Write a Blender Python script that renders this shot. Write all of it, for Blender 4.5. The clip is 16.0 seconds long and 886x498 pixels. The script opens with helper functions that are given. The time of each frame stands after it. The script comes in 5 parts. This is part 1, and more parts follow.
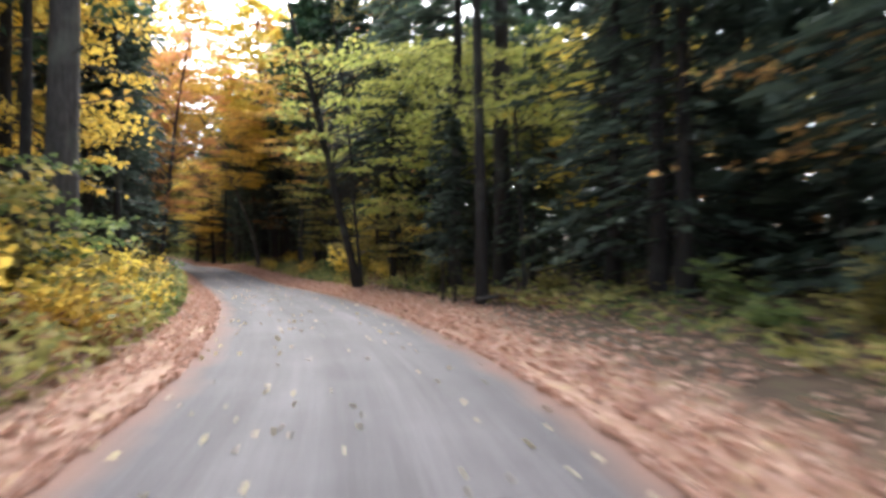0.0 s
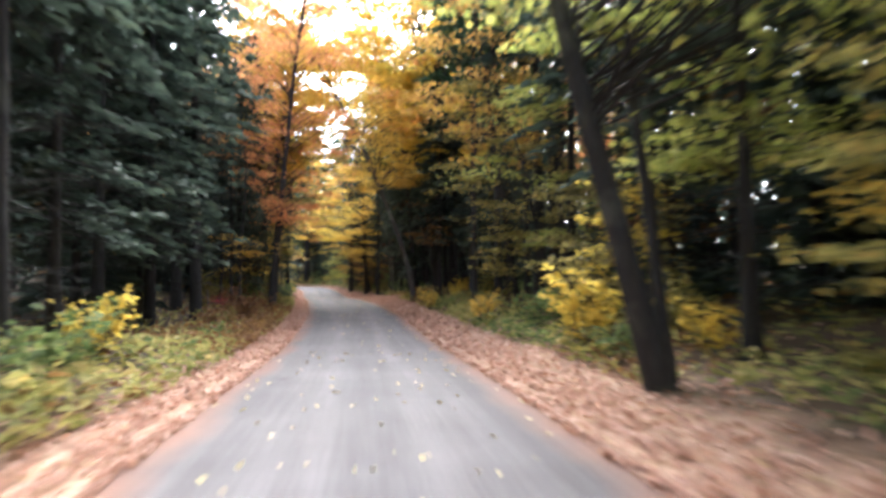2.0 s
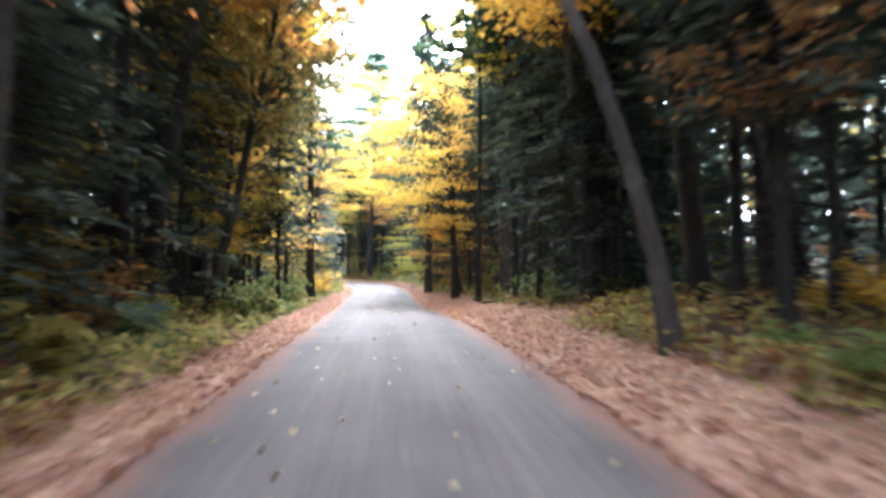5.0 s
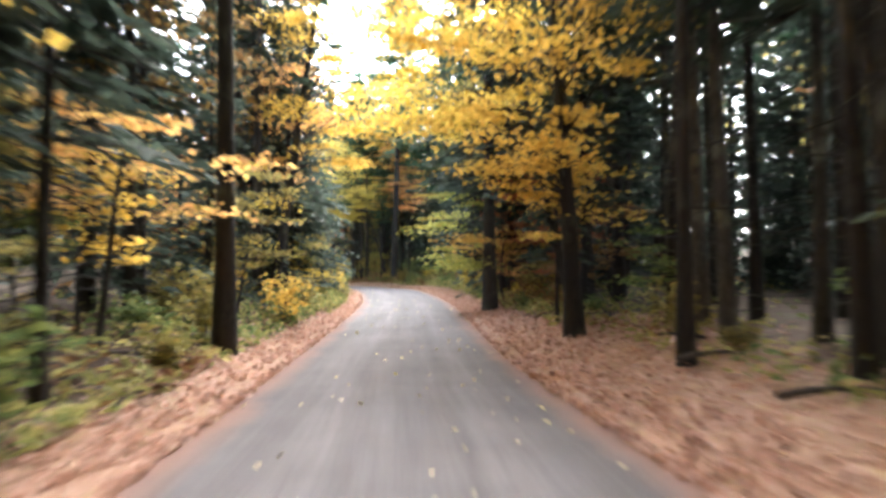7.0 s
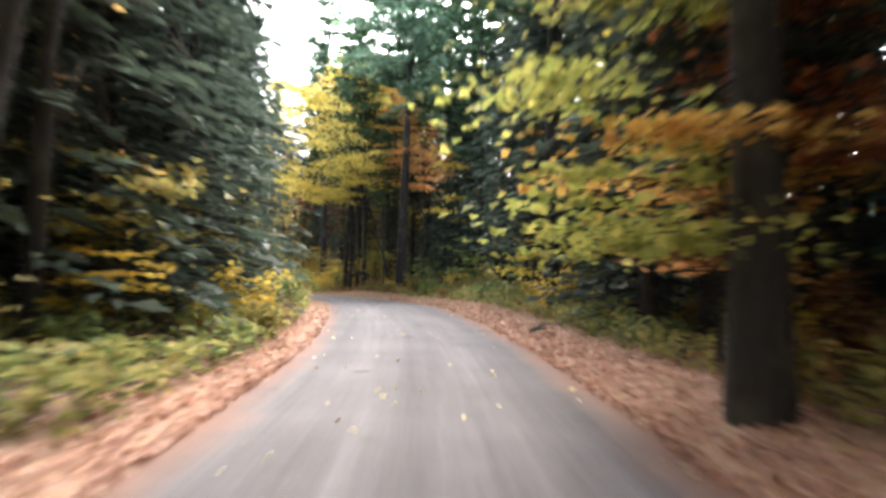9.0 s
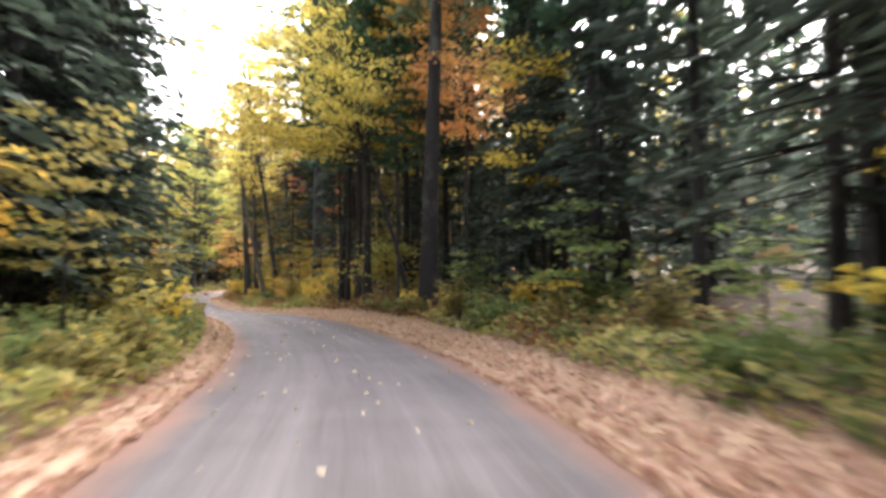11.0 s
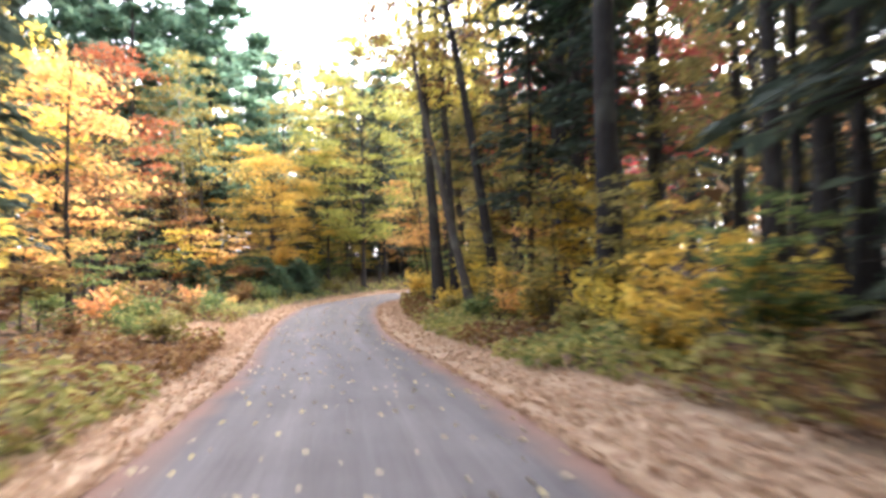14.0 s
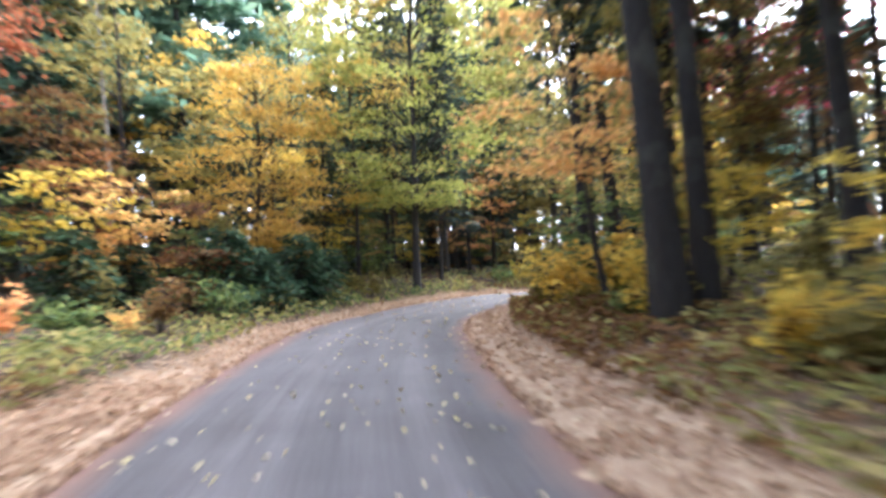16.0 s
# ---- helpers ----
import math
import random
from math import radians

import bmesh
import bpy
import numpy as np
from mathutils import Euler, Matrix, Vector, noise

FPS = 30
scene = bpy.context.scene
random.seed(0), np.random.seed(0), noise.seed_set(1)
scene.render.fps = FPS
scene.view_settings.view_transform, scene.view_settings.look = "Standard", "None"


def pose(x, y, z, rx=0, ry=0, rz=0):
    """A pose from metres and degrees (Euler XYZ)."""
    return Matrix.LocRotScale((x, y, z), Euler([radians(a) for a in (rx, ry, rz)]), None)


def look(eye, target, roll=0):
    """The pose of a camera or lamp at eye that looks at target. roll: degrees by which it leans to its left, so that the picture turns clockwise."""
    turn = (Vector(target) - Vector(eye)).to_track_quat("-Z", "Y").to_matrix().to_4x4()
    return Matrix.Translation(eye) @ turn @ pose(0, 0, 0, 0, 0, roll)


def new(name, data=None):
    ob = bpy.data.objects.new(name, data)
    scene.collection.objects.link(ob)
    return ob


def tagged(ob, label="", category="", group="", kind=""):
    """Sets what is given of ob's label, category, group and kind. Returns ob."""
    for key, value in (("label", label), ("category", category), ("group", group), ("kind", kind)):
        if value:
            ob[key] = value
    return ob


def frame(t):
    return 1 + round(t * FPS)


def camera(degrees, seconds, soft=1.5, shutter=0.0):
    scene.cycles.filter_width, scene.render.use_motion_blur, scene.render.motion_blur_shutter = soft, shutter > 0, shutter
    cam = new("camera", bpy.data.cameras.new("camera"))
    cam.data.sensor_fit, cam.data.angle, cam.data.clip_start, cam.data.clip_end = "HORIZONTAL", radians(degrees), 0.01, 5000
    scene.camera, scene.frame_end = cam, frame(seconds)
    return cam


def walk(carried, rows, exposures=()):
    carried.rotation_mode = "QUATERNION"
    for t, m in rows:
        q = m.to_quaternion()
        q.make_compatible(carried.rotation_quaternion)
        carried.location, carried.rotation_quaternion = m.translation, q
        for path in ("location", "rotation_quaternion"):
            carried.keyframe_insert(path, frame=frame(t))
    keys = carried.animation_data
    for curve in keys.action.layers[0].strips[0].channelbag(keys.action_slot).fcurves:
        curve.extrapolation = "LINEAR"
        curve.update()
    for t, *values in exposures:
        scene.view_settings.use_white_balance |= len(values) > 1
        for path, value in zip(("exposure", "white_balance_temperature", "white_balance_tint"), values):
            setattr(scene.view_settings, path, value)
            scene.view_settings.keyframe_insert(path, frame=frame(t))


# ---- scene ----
cam = camera(66.1, 16.0, soft=3.2, shutter=0.7)
PATH = [
    (0, (0.043, 0.037, 1.445), (0.036, 2.037, 1.469), 0.15),
    (0.5, (-0.509, 4.679, 1.470), (-0.654, 6.673, 1.512), -0.37),
    (1, (-1.342, 9.281, 1.508), (-1.617, 11.260, 1.590), 0.49),
    (1.5, (-2.554, 13.928, 1.549), (-2.947, 15.887, 1.657), -0.38),
    (2, (-4.081, 18.849, 1.574), (-4.576, 20.784, 1.675), -0.44),
    (2.5, (-5.509, 23.073, 1.564), (-6.072, 24.990, 1.654), -0.01),
    (3, (-7.329, 27.452, 1.530), (-7.931, 29.357, 1.617), -0.65),
    (3.5, (-9.096, 31.906, 1.480), (-9.725, 33.803, 1.577), -1.15),
    (4, (-10.971, 36.582, 1.432), (-11.631, 38.468, 1.528), -1.01),
    (6.5, (-20.843, 58.506, 1.884), (-21.622, 60.346, 1.975), 0.22),
    (7, (-23.145, 63.059, 1.905), (-23.942, 64.891, 1.994), -0.36),
    (7.5, (-25.172, 67.101, 1.911), (-25.982, 68.927, 2.016), -0.30),
    (8, (-27.347, 71.288, 1.899), (-28.168, 73.109, 2.005), -0.30),
    (8.5, (-29.536, 75.570, 1.897), (-30.366, 77.387, 2.004), -0.22),
    (9, (-31.749, 80.144, 1.913), (-32.577, 81.961, 2.029), 0.49),
    (11.5, (-43.426, 101.068, 2.680), (-44.361, 102.832, 2.792), -0.23),
    (12, (-46.257, 104.963, 2.703), (-47.279, 106.679, 2.812), 0.90),
    (12.5, (-49.344, 108.836, 2.744), (-50.476, 110.482, 2.843), 1.31),
    (13, (-52.743, 112.451, 2.802), (-53.971, 114.025, 2.915), 0.63),
    (13.5, (-56.385, 115.864, 2.855), (-57.705, 117.362, 2.976), -0.13),
    (14, (-60.084, 118.971, 2.864), (-61.459, 120.420, 2.959), -1.14),
    (14.5, (-63.538, 121.763, 2.807), (-64.954, 123.173, 2.899), -1.02),
    (15, (-67.364, 124.744, 2.718), (-68.809, 126.122, 2.826), -1.25),
    (15.5, (-71.149, 127.642, 2.662), (-72.600, 129.015, 2.770), -1.80),
    (16, (-75.162, 130.613, 2.651), (-76.609, 131.990, 2.756), -2.04),
]
walk(cam, [(t, look(eye, target, roll)) for t, eye, target, roll in PATH], exposures=[(0, 2.2, 6000, 10), (1.5, 2.8, 6000, 10), (2.5, 3.15, 5700, 10), (3.2, 3.42, 5500, 10), (4, 3.9, 5300, 10), (5, 3.9, 5500, 10), (6.5, 3.65, 5800, 10), (8, 3.08, 6350, 10), (9, 3.25, 6350, 11), (10.2, 3.25, 6500, 13),
                                                                                          (11.5, 3.42, 6600, 17), (13.5, 3.35, 6450, 18), (14.5, 3.3, 5850, 16), (16, 3.08, 5500, 13)])

# ---- sky and sun: a bright veiled sky, the sun ahead behind thin cloud ----
SUN_ELEVATION, SUN_HEADING = radians(45), radians(14)
world = bpy.data.worlds.new("sky")
scene.world = world
world.use_nodes = True
wn, wl = world.node_tree.nodes, world.node_tree.links
wn.clear()
sky = wn.new("ShaderNodeTexSky")
sky.sky_type, sky.sun_disc = "NISHITA", False
sky.sun_elevation, sky.sun_rotation = SUN_ELEVATION, -SUN_HEADING
sky.dust_density, sky.air_density = 4.0, 1.0
veil = wn.new("ShaderNodeHueSaturation")
veil.inputs["Saturation"].default_value = 0.30
veil.inputs["Value"].default_value = 1.0
backg = wn.new("ShaderNodeBackground")
backg.inputs["Strength"].default_value = 0.145
wout = wn.new("ShaderNodeOutputWorld")
wl.new(sky.outputs["Color"], veil.inputs["Color"])
wl.new(veil.outputs["Color"], backg.inputs["Color"])
wl.new(backg.outputs["Background"], wout.inputs["Surface"])

sun_data = bpy.data.lights.new("sun", "SUN")
sun_data.energy, sun_data.angle, sun_data.color = 0.8, radians(40), (1.0, 0.93, 0.83)
sun = new("sun", sun_data)
sun.matrix_world = look((0, 0, 60), (60 * math.sin(SUN_HEADING), -60 * math.cos(SUN_HEADING), 60 - 60 * math.tan(SUN_ELEVATION)))


# ---- materials ----
def fresh(name):
    m = bpy.data.materials.new(name)
    m.use_nodes = True
    n, l = m.node_tree.nodes, m.node_tree.links
    return m, n, l, n["Principled BSDF"], n["Material Output"]


def ramp(n, stops):
    r = n.new("ShaderNodeValToRGB")
    e = r.color_ramp.elements
    while len(e) < len(stops):
        e.new(0.5)
    for el, (p, c) in zip(e, stops):
        el.position, el.color = p, (*c, 1)
    return r


def math_node(n, l, op, a, b):
    k = n.new("ShaderNodeMath")
    k.operation = op
    for i, v in ((0, a), (1, b)):
        if isinstance(v, (int, float)):
            k.inputs[i].default_value = v
        else:
            l.new(v, k.inputs[i])
    return k.outputs[0]


def noise_node(n, l, vector, scale, detail=4, rough=0.6):
    k = n.new("ShaderNodeTexNoise")
    k.inputs["Scale"].default_value, k.inputs["Detail"].default_value, k.inputs["Roughness"].default_value = scale, detail, rough
    l.new(vector, k.inputs["Vector"])
    return k.outputs["Fac"]


def mix_col(n, l, fac, a, b, blend="MIX"):
    k = n.new("ShaderNodeMix")
    k.data_type, k.blend_type = "RGBA", blend
    for sock, v in ((k.inputs[0], fac), (k.inputs[6], a), (k.inputs[7], b)):
        if isinstance(v, (int, float)):
            sock.default_value = v
        elif isinstance(v, tuple):
            sock.default_value = (*v, 1)
        else:
            l.new(v, sock)
    return k.outputs[2]


def leaf_material(name, stops, through_light=0.4, rough=0.6):
    """Foliage: each leaf takes its own tint, each plant a shade of its own; light shines through."""
    m, n, l, p, out = fresh(name)
    geo, info = n.new("ShaderNodeNewGeometry"), n.new("ShaderNodeObjectInfo")
    r = ramp(n, stops)
    mixed = math_node(n, l, "ADD", math_node(n, l, "MULTIPLY", geo.outputs["Random Per Island"], 0.75),
                      math_node(n, l, "MULTIPLY", info.outputs["Random"], 0.25))
    l.new(mixed, r.inputs["Fac"])
    hue = n.new("ShaderNodeHueSaturation")
    l.new(r.outputs["Color"], hue.inputs["Color"])
    l.new(math_node(n, l, "ADD", math_node(n, l, "MULTIPLY", info.outputs["Random"], 0.022), 0.484), hue.inputs["Hue"])
    p.inputs["Roughness"].default_value = rough
    p.inputs["Specular IOR Level"].default_value = 0.14
    l.new(hue.outputs["Color"], p.inputs["Base Color"])
    tr = n.new("ShaderNodeBsdfTranslucent")
    l.new(hue.outputs["Color"], tr.inputs["Color"])
    mx = n.new("ShaderNodeMixShader")
    mx.inputs[0].default_value = through_light
    l.new(p.outputs[0], mx.inputs[1])
    l.new(tr.outputs[0], mx.inputs[2])
    l.new(mx.outputs[0], out.inputs["Surface"])
    return m


def bark_material(name, dark, light, lichen=0.0):
    m, n, l, p, out = fresh(name)
    tc, mp, info = n.new("ShaderNodeTexCoord"), n.new("ShaderNodeMapping"), n.new("ShaderNodeObjectInfo")
    mp.inputs["Scale"].default_value = (9, 9, 1.6)
    l.new(tc.outputs["Object"], mp.inputs["Vector"])
    ridge = noise_node(n, l, mp.outputs[0], 2.2, 6, 0.7)
    big = noise_node(n, l, tc.outputs["Object"], 0.9, 3)
    r = ramp(n, [(0.3, dark), (0.7, light)])
    l.new(ridge, r.inputs["Fac"])
    shade = math_node(n, l, "ADD", math_node(n, l, "MULTIPLY", info.outputs["Random"], 0.6), 0.65)
    col = mix_col(n, l, 1.0, r.outputs["Color"], (1, 1, 1), "MULTIPLY")
    k = n.new("ShaderNodeHueSaturation")
    l.new(col, k.inputs["Color"])
    l.new(shade, k.inputs["Value"])
    patch = ramp(n, [(0.52, (0, 0, 0)), (0.64, (1, 1, 1))])
    l.new(big, patch.inputs["Fac"])
    fin = mix_col(n, l, math_node(n, l, "MULTIPLY", patch.outputs["Color"], lichen), k.outputs["Color"], (0.24, 0.25, 0.2))
    l.new(fin, p.inputs["Base Color"])
    p.inputs["Roughness"].default_value = 0.9
    b = n.new("ShaderNodeBump")
    b.inputs["Strength"].default_value, b.inputs["Distance"].default_value = 0.8, 0.04
    l.new(ridge, b.inputs["Height"])
    l.new(b.outputs[0], p.inputs["Normal"])
    return m


def asphalt_material():
    """Old pale asphalt; the UV map runs across (u, metres) and along (v, metres) the road."""
    m, n, l, p, out = fresh("worn_asphalt")
    uv, sep, mp = n.new("ShaderNodeUVMap"), n.new("ShaderNodeSeparateXYZ"), n.new("ShaderNodeMapping")
    uv.uv_map = "across_along"
    l.new(uv.outputs[0], sep.inputs[0])
    mp.inputs["Scale"].default_value = (2.6, 0.09, 1)
    l.new(uv.outputs[0], mp.inputs["Vector"])
    streak = noise_node(n, l, mp.outputs[0], 1.0, 5, 0.62)
    mp2 = n.new("ShaderNodeMapping")
    mp2.inputs["Scale"].default_value = (14, 0.5, 1)
    l.new(uv.outputs[0], mp2.inputs["Vector"])
    fine_streak = noise_node(n, l, mp2.outputs[0], 1.0, 3)
    patch = noise_node(n, l, uv.outputs[0], 0.5, 4)
    grit = noise_node(n, l, uv.outputs[0], 60, 3, 0.7)
    v = math_node(n, l, "ADD", math_node(n, l, "MULTIPLY", streak, 0.55), math_node(n, l, "MULTIPLY", fine_streak, 0.12))
    v = math_node(n, l, "ADD", v, math_node(n, l, "MULTIPLY", patch, 0.33))
    r = ramp(n, [(0.36, (0.088, 0.079, 0.080)), (0.50, (0.135, 0.122, 0.125)), (0.64, (0.188, 0.173, 0.176))])
    l.new(v, r.inputs["Fac"])
    g = ramp(n, [(0.35, (0.62, 0.62, 0.62)), (0.65, (1.25, 1.25, 1.25))])
    l.new(grit, g.inputs["Fac"])
    col = mix_col(n, l, 0.45, r.outputs["Color"], g.outputs["Color"], "MULTIPLY")
    # two paler wheel tracks, and small dark tar spots
    track = math_node(n, l, "COSINE", math_node(n, l, "MULTIPLY", sep.outputs[0], 4.2), 0)
    tr = ramp(n, [(0.0, (1.12, 1.12, 1.12)), (1.0, (0.86, 0.86, 0.87))])
    l.new(math_node(n, l, "MULTIPLY", math_node(n, l, "ADD", track, 1.0), math_node(n, l, "MULTIPLY", streak, 1.0)), tr.inputs["Fac"])
    col = mix_col(n, l, 0.8, col, tr.outputs["Color"], "MULTIPLY")
    spot = n.new("ShaderNodeTexVoronoi")
    spot.inputs["Scale"].default_value = 0.5
    mp3 = n.new("ShaderNodeMapping")
    mp3.inputs["Scale"].default_value = (1.0, 0.8, 1)
    l.new(uv.outputs[0], mp3.inputs["Vector"])
    l.new(mp3.outputs[0], spot.inputs["Vector"])
    dab = ramp(n, [(0.035, (0.52, 0.50, 0.50)), (0.085, (1, 1, 1))])
    l.new(math_node(n, l, "ADD", spot.outputs["Distance"], math_node(n, l, "MULTIPLY", math_node(n, l, "SUBTRACT", grit, 0.5), 0.05)), dab.inputs["Fac"])
    col = mix_col(n, l, 1.0, col, dab.outputs["Color"], "MULTIPLY")
    # brown needle dust along the two edges
    edge = ramp(n, [(0.74, (0, 0, 0)), (0.97, (1, 1, 1))])
    au = math_node(n, l, "ABSOLUTE", sep.outputs[0], 0)
    wob = math_node(n, l, "ADD", math_node(n, l, "DIVIDE", au, 2.12), math_node(n, l, "MULTIPLY", math_node(n, l, "SUBTRACT", patch, 0.5), 0.35))
    l.new(wob, edge.inputs["Fac"])
    col = mix_col(n, l, math_node(n, l, "MULTIPLY", edge.outputs["Color"], 0.8), col, (0.27, 0.135, 0.085))
    l.new(col, p.inputs["Base Color"])
    p.inputs["Roughness"].default_value = 0.85
    b = n.new("ShaderNodeBump")
    b.inputs["Strength"].default_value, b.inputs["Distance"].default_value = 0.5, 0.01
    l.new(grit, b.inputs["Height"])
    l.new(b.outputs[0], p.inputs["Normal"])
    return m


def litter_material():
    """Forest floor: a carpet of fallen leaves, thick on the verges, more mould and moss further in."""
    m, n, l, p, out = fresh("leaf_strewn_soil")
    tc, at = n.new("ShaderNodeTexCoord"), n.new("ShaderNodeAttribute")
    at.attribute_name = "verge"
    warp = n.new("ShaderNodeTexNoise")
    warp.inputs["Scale"].default_value = 7
    l.new(tc.outputs["Object"], warp.inputs["Vector"])
    wv = n.new("ShaderNodeVectorMath")
    wv.operation = "MULTIPLY_ADD"
    l.new(warp.outputs["Color"], wv.inputs[0])
    wv.inputs[1].default_value = (0.12, 0.12, 0.12)
    l.new(tc.outputs["Object"], wv.inputs[2])
    vo = n.new("ShaderNodeTexVoronoi")
    vo.inputs["Scale"].default_value = 9
    l.new(wv.outputs[0], vo.inputs["Vector"])
    sepc = n.new("ShaderNodeSeparateColor")
    l.new(vo.outputs["Color"], sepc.inputs[0])
    leafcol = ramp(n, [(0.0, (0.287, 0.164, 0.111)), (0.25, (0.344, 0.209, 0.148)), (0.5, (0.394, 0.246, 0.180)), (0.75, (0.451, 0.299, 0.226)), (1.0, (0.426, 0.303, 0.172))])
    l.new(sepc.outputs[0], leafcol.inputs["Fac"])
    dry = n.new("ShaderNodeAttribute")
    dry.attribute_name = "straw"
    strawcol = ramp(n, [(0.0, (0.279, 0.172, 0.111)), (0.3, (0.353, 0.238, 0.160)), (0.65, (0.426, 0.303, 0.205)), (1.0, (0.467, 0.353, 0.238))])
    l.new(sepc.outputs[0], strawcol.inputs["Fac"])
    carpet = mix_col(n, l, dry.outputs["Fac"], leafcol.outputs["Color"], strawcol.outputs["Color"])
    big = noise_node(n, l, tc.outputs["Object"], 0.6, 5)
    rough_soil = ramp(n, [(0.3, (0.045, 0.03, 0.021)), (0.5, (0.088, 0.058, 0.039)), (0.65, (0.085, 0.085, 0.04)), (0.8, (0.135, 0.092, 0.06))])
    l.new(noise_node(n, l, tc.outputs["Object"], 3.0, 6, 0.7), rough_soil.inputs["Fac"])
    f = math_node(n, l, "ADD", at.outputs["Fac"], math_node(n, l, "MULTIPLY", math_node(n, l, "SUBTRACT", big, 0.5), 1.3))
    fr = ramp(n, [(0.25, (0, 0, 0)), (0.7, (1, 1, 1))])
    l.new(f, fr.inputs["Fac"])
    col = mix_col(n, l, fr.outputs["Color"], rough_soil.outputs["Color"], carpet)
    l.new(col, p.inputs["Base Color"])
    p.inputs["Roughness"].default_value = 0.85
    p.inputs["Specular IOR Level"].default_value = 0.2
    b = n.new("ShaderNodeBump")
    b.inputs["Strength"].default_value, b.inputs["Distance"].default_value = 0.45, 0.025
    l.new(math_node(n, l, "ADD", vo.outputs["Distance"], sepc.outputs[1]), b.inputs["Height"])
    l.new(b.outputs[0], p.inputs["Normal"])
    return m


YELLOW = leaf_material("yellow_leaf", [(0, (0.52, 0.37, 0.075)), (0.35, (0.74, 0.54, 0.10)), (0.7, (0.80, 0.62, 0.12)), (1, (0.60, 0.50, 0.11))], 0.66)
ORANGE = leaf_material("orange_leaf", [(0, (0.56, 0.27, 0.11)), (0.4, (0.80, 0.45, 0.17)), (0.75, (0.84, 0.54, 0.19)), (1, (0.76, 0.55, 0.17))], 0.66)
OLIVE = leaf_material("olive_leaf", [(0, (0.15, 0.14, 0.055)), (0.4, (0.27, 0.25, 0.08)), (0.75, (0.38, 0.33, 0.10)), (1, (0.55, 0.35, 0.11))], 0.55)
GOLD = leaf_material("gold_leaf", [(0, (0.50, 0.28, 0.08)), (0.3, (0.70, 0.46, 0.11)), (0.65, (0.76, 0.55, 0.13)), (1, (0.54, 0.45, 0.12))], 0.62)
LEMON = leaf_material("lemon_leaf", [(0, (0.40, 0.36, 0.08)), (0.4, (0.60, 0.53, 0.12)), (0.75, (0.74, 0.64, 0.16)), (1, (0.70, 0.50, 0.13))], 0.66)
LIME = leaf_material("lime_leaf", [(0, (0.22, 0.25, 0.07)), (0.4, (0.38, 0.42, 0.11)), (0.75, (0.50, 0.50, 0.14)), (1, (0.60, 0.50, 0.13))], 0.62)
GREEN = leaf_material("green_leaf", [(0, (0.08, 0.13, 0.05)), (0.5, (0.16, 0.23, 0.08)), (0.85, (0.28, 0.33, 0.11)), (1, (0.42, 0.40, 0.12))], 0.5)
RUST = leaf_material("rust_leaf", [(0, (0.27, 0.095, 0.045)), (0.5, (0.44, 0.18, 0.075)), (1, (0.52, 0.27, 0.10))], 0.4)
RED = leaf_material("red_leaf", [(0, (0.34, 0.06, 0.06)), (0.6, (0.55, 0.13, 0.10)), (1, (0.60, 0.25, 0.14))], 0.45)
HEMLOCK = leaf_material("hemlock_needles", [(0, (0.046, 0.064, 0.052)), (0.5, (0.074, 0.104, 0.080)), (0.9, (0.110, 0.148, 0.102)), (1, (0.140, 0.130, 0.080))], 0.35, 0.6)
PINE = leaf_material("pine_needles", [(0, (0.04, 0.085, 0.05)), (0.5, (0.07, 0.14, 0.08)), (1, (0.13, 0.19, 0.09))], 0.3, 0.5)
SOFT_PINE = leaf_material("white_pine_needles", [(0, (0.115, 0.20, 0.145)), (0.5, (0.18, 0.30, 0.21)), (1, (0.25, 0.35, 0.21))], 0.55, 0.5)
BRONZE = leaf_material("bronze_leaf", [(0, (0.13, 0.07, 0.035)), (0.5, (0.26, 0.15, 0.06)), (1, (0.38, 0.26, 0.08))], 0.4)
FERN = leaf_material("undergrowth_leaf", [(0, (0.16, 0.17, 0.06)), (0.35, (0.30, 0.31, 0.10)), (0.7, (0.46, 0.42, 0.14)), (0.9, (0.55, 0.45, 0.18)), (1, (0.42, 0.25, 0.10))], 0.45)
FALLEN = leaf_material("fallen_leaf", [(0, (0.325, 0.174, 0.106)), (0.25, (0.448, 0.263, 0.179)), (0.55, (0.538, 0.347, 0.263)), (0.85, (0.650, 0.470, 0.370)), (1, (0.627, 0.448, 0.190))], 0.35, 0.8)
STRAW = leaf_material("dry_fallen_leaf", [(0, (0.325, 0.196, 0.118)), (0.25, (0.448, 0.297, 0.190)), (0.6, (0.538, 0.386, 0.252)), (1, (0.650, 0.504, 0.347))], 0.35, 0.8)
PALE = leaf_material("pale_fallen_leaf", [(0, (0.44, 0.35, 0.18)), (0.5, (0.62, 0.54, 0.38)), (1, (0.64, 0.53, 0.22))], 0.1, 0.7)
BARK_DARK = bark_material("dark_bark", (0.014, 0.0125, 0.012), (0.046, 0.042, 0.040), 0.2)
BARK_GREY = bark_material("grey_bark", (0.036, 0.032, 0.029), (0.125, 0.112, 0.102), 0.4)
BARK_LICHEN = bark_material("lichen_bark", (0.032, 0.029, 0.026), (0.11, 0.102, 0.092), 0.8)
BARK_PALE = bark_material("pale_bark", (0.22, 0.20, 0.17), (0.50, 0.47, 0.42), 0.3)
ASPHALT = asphalt_material()
LITTER = litter_material()

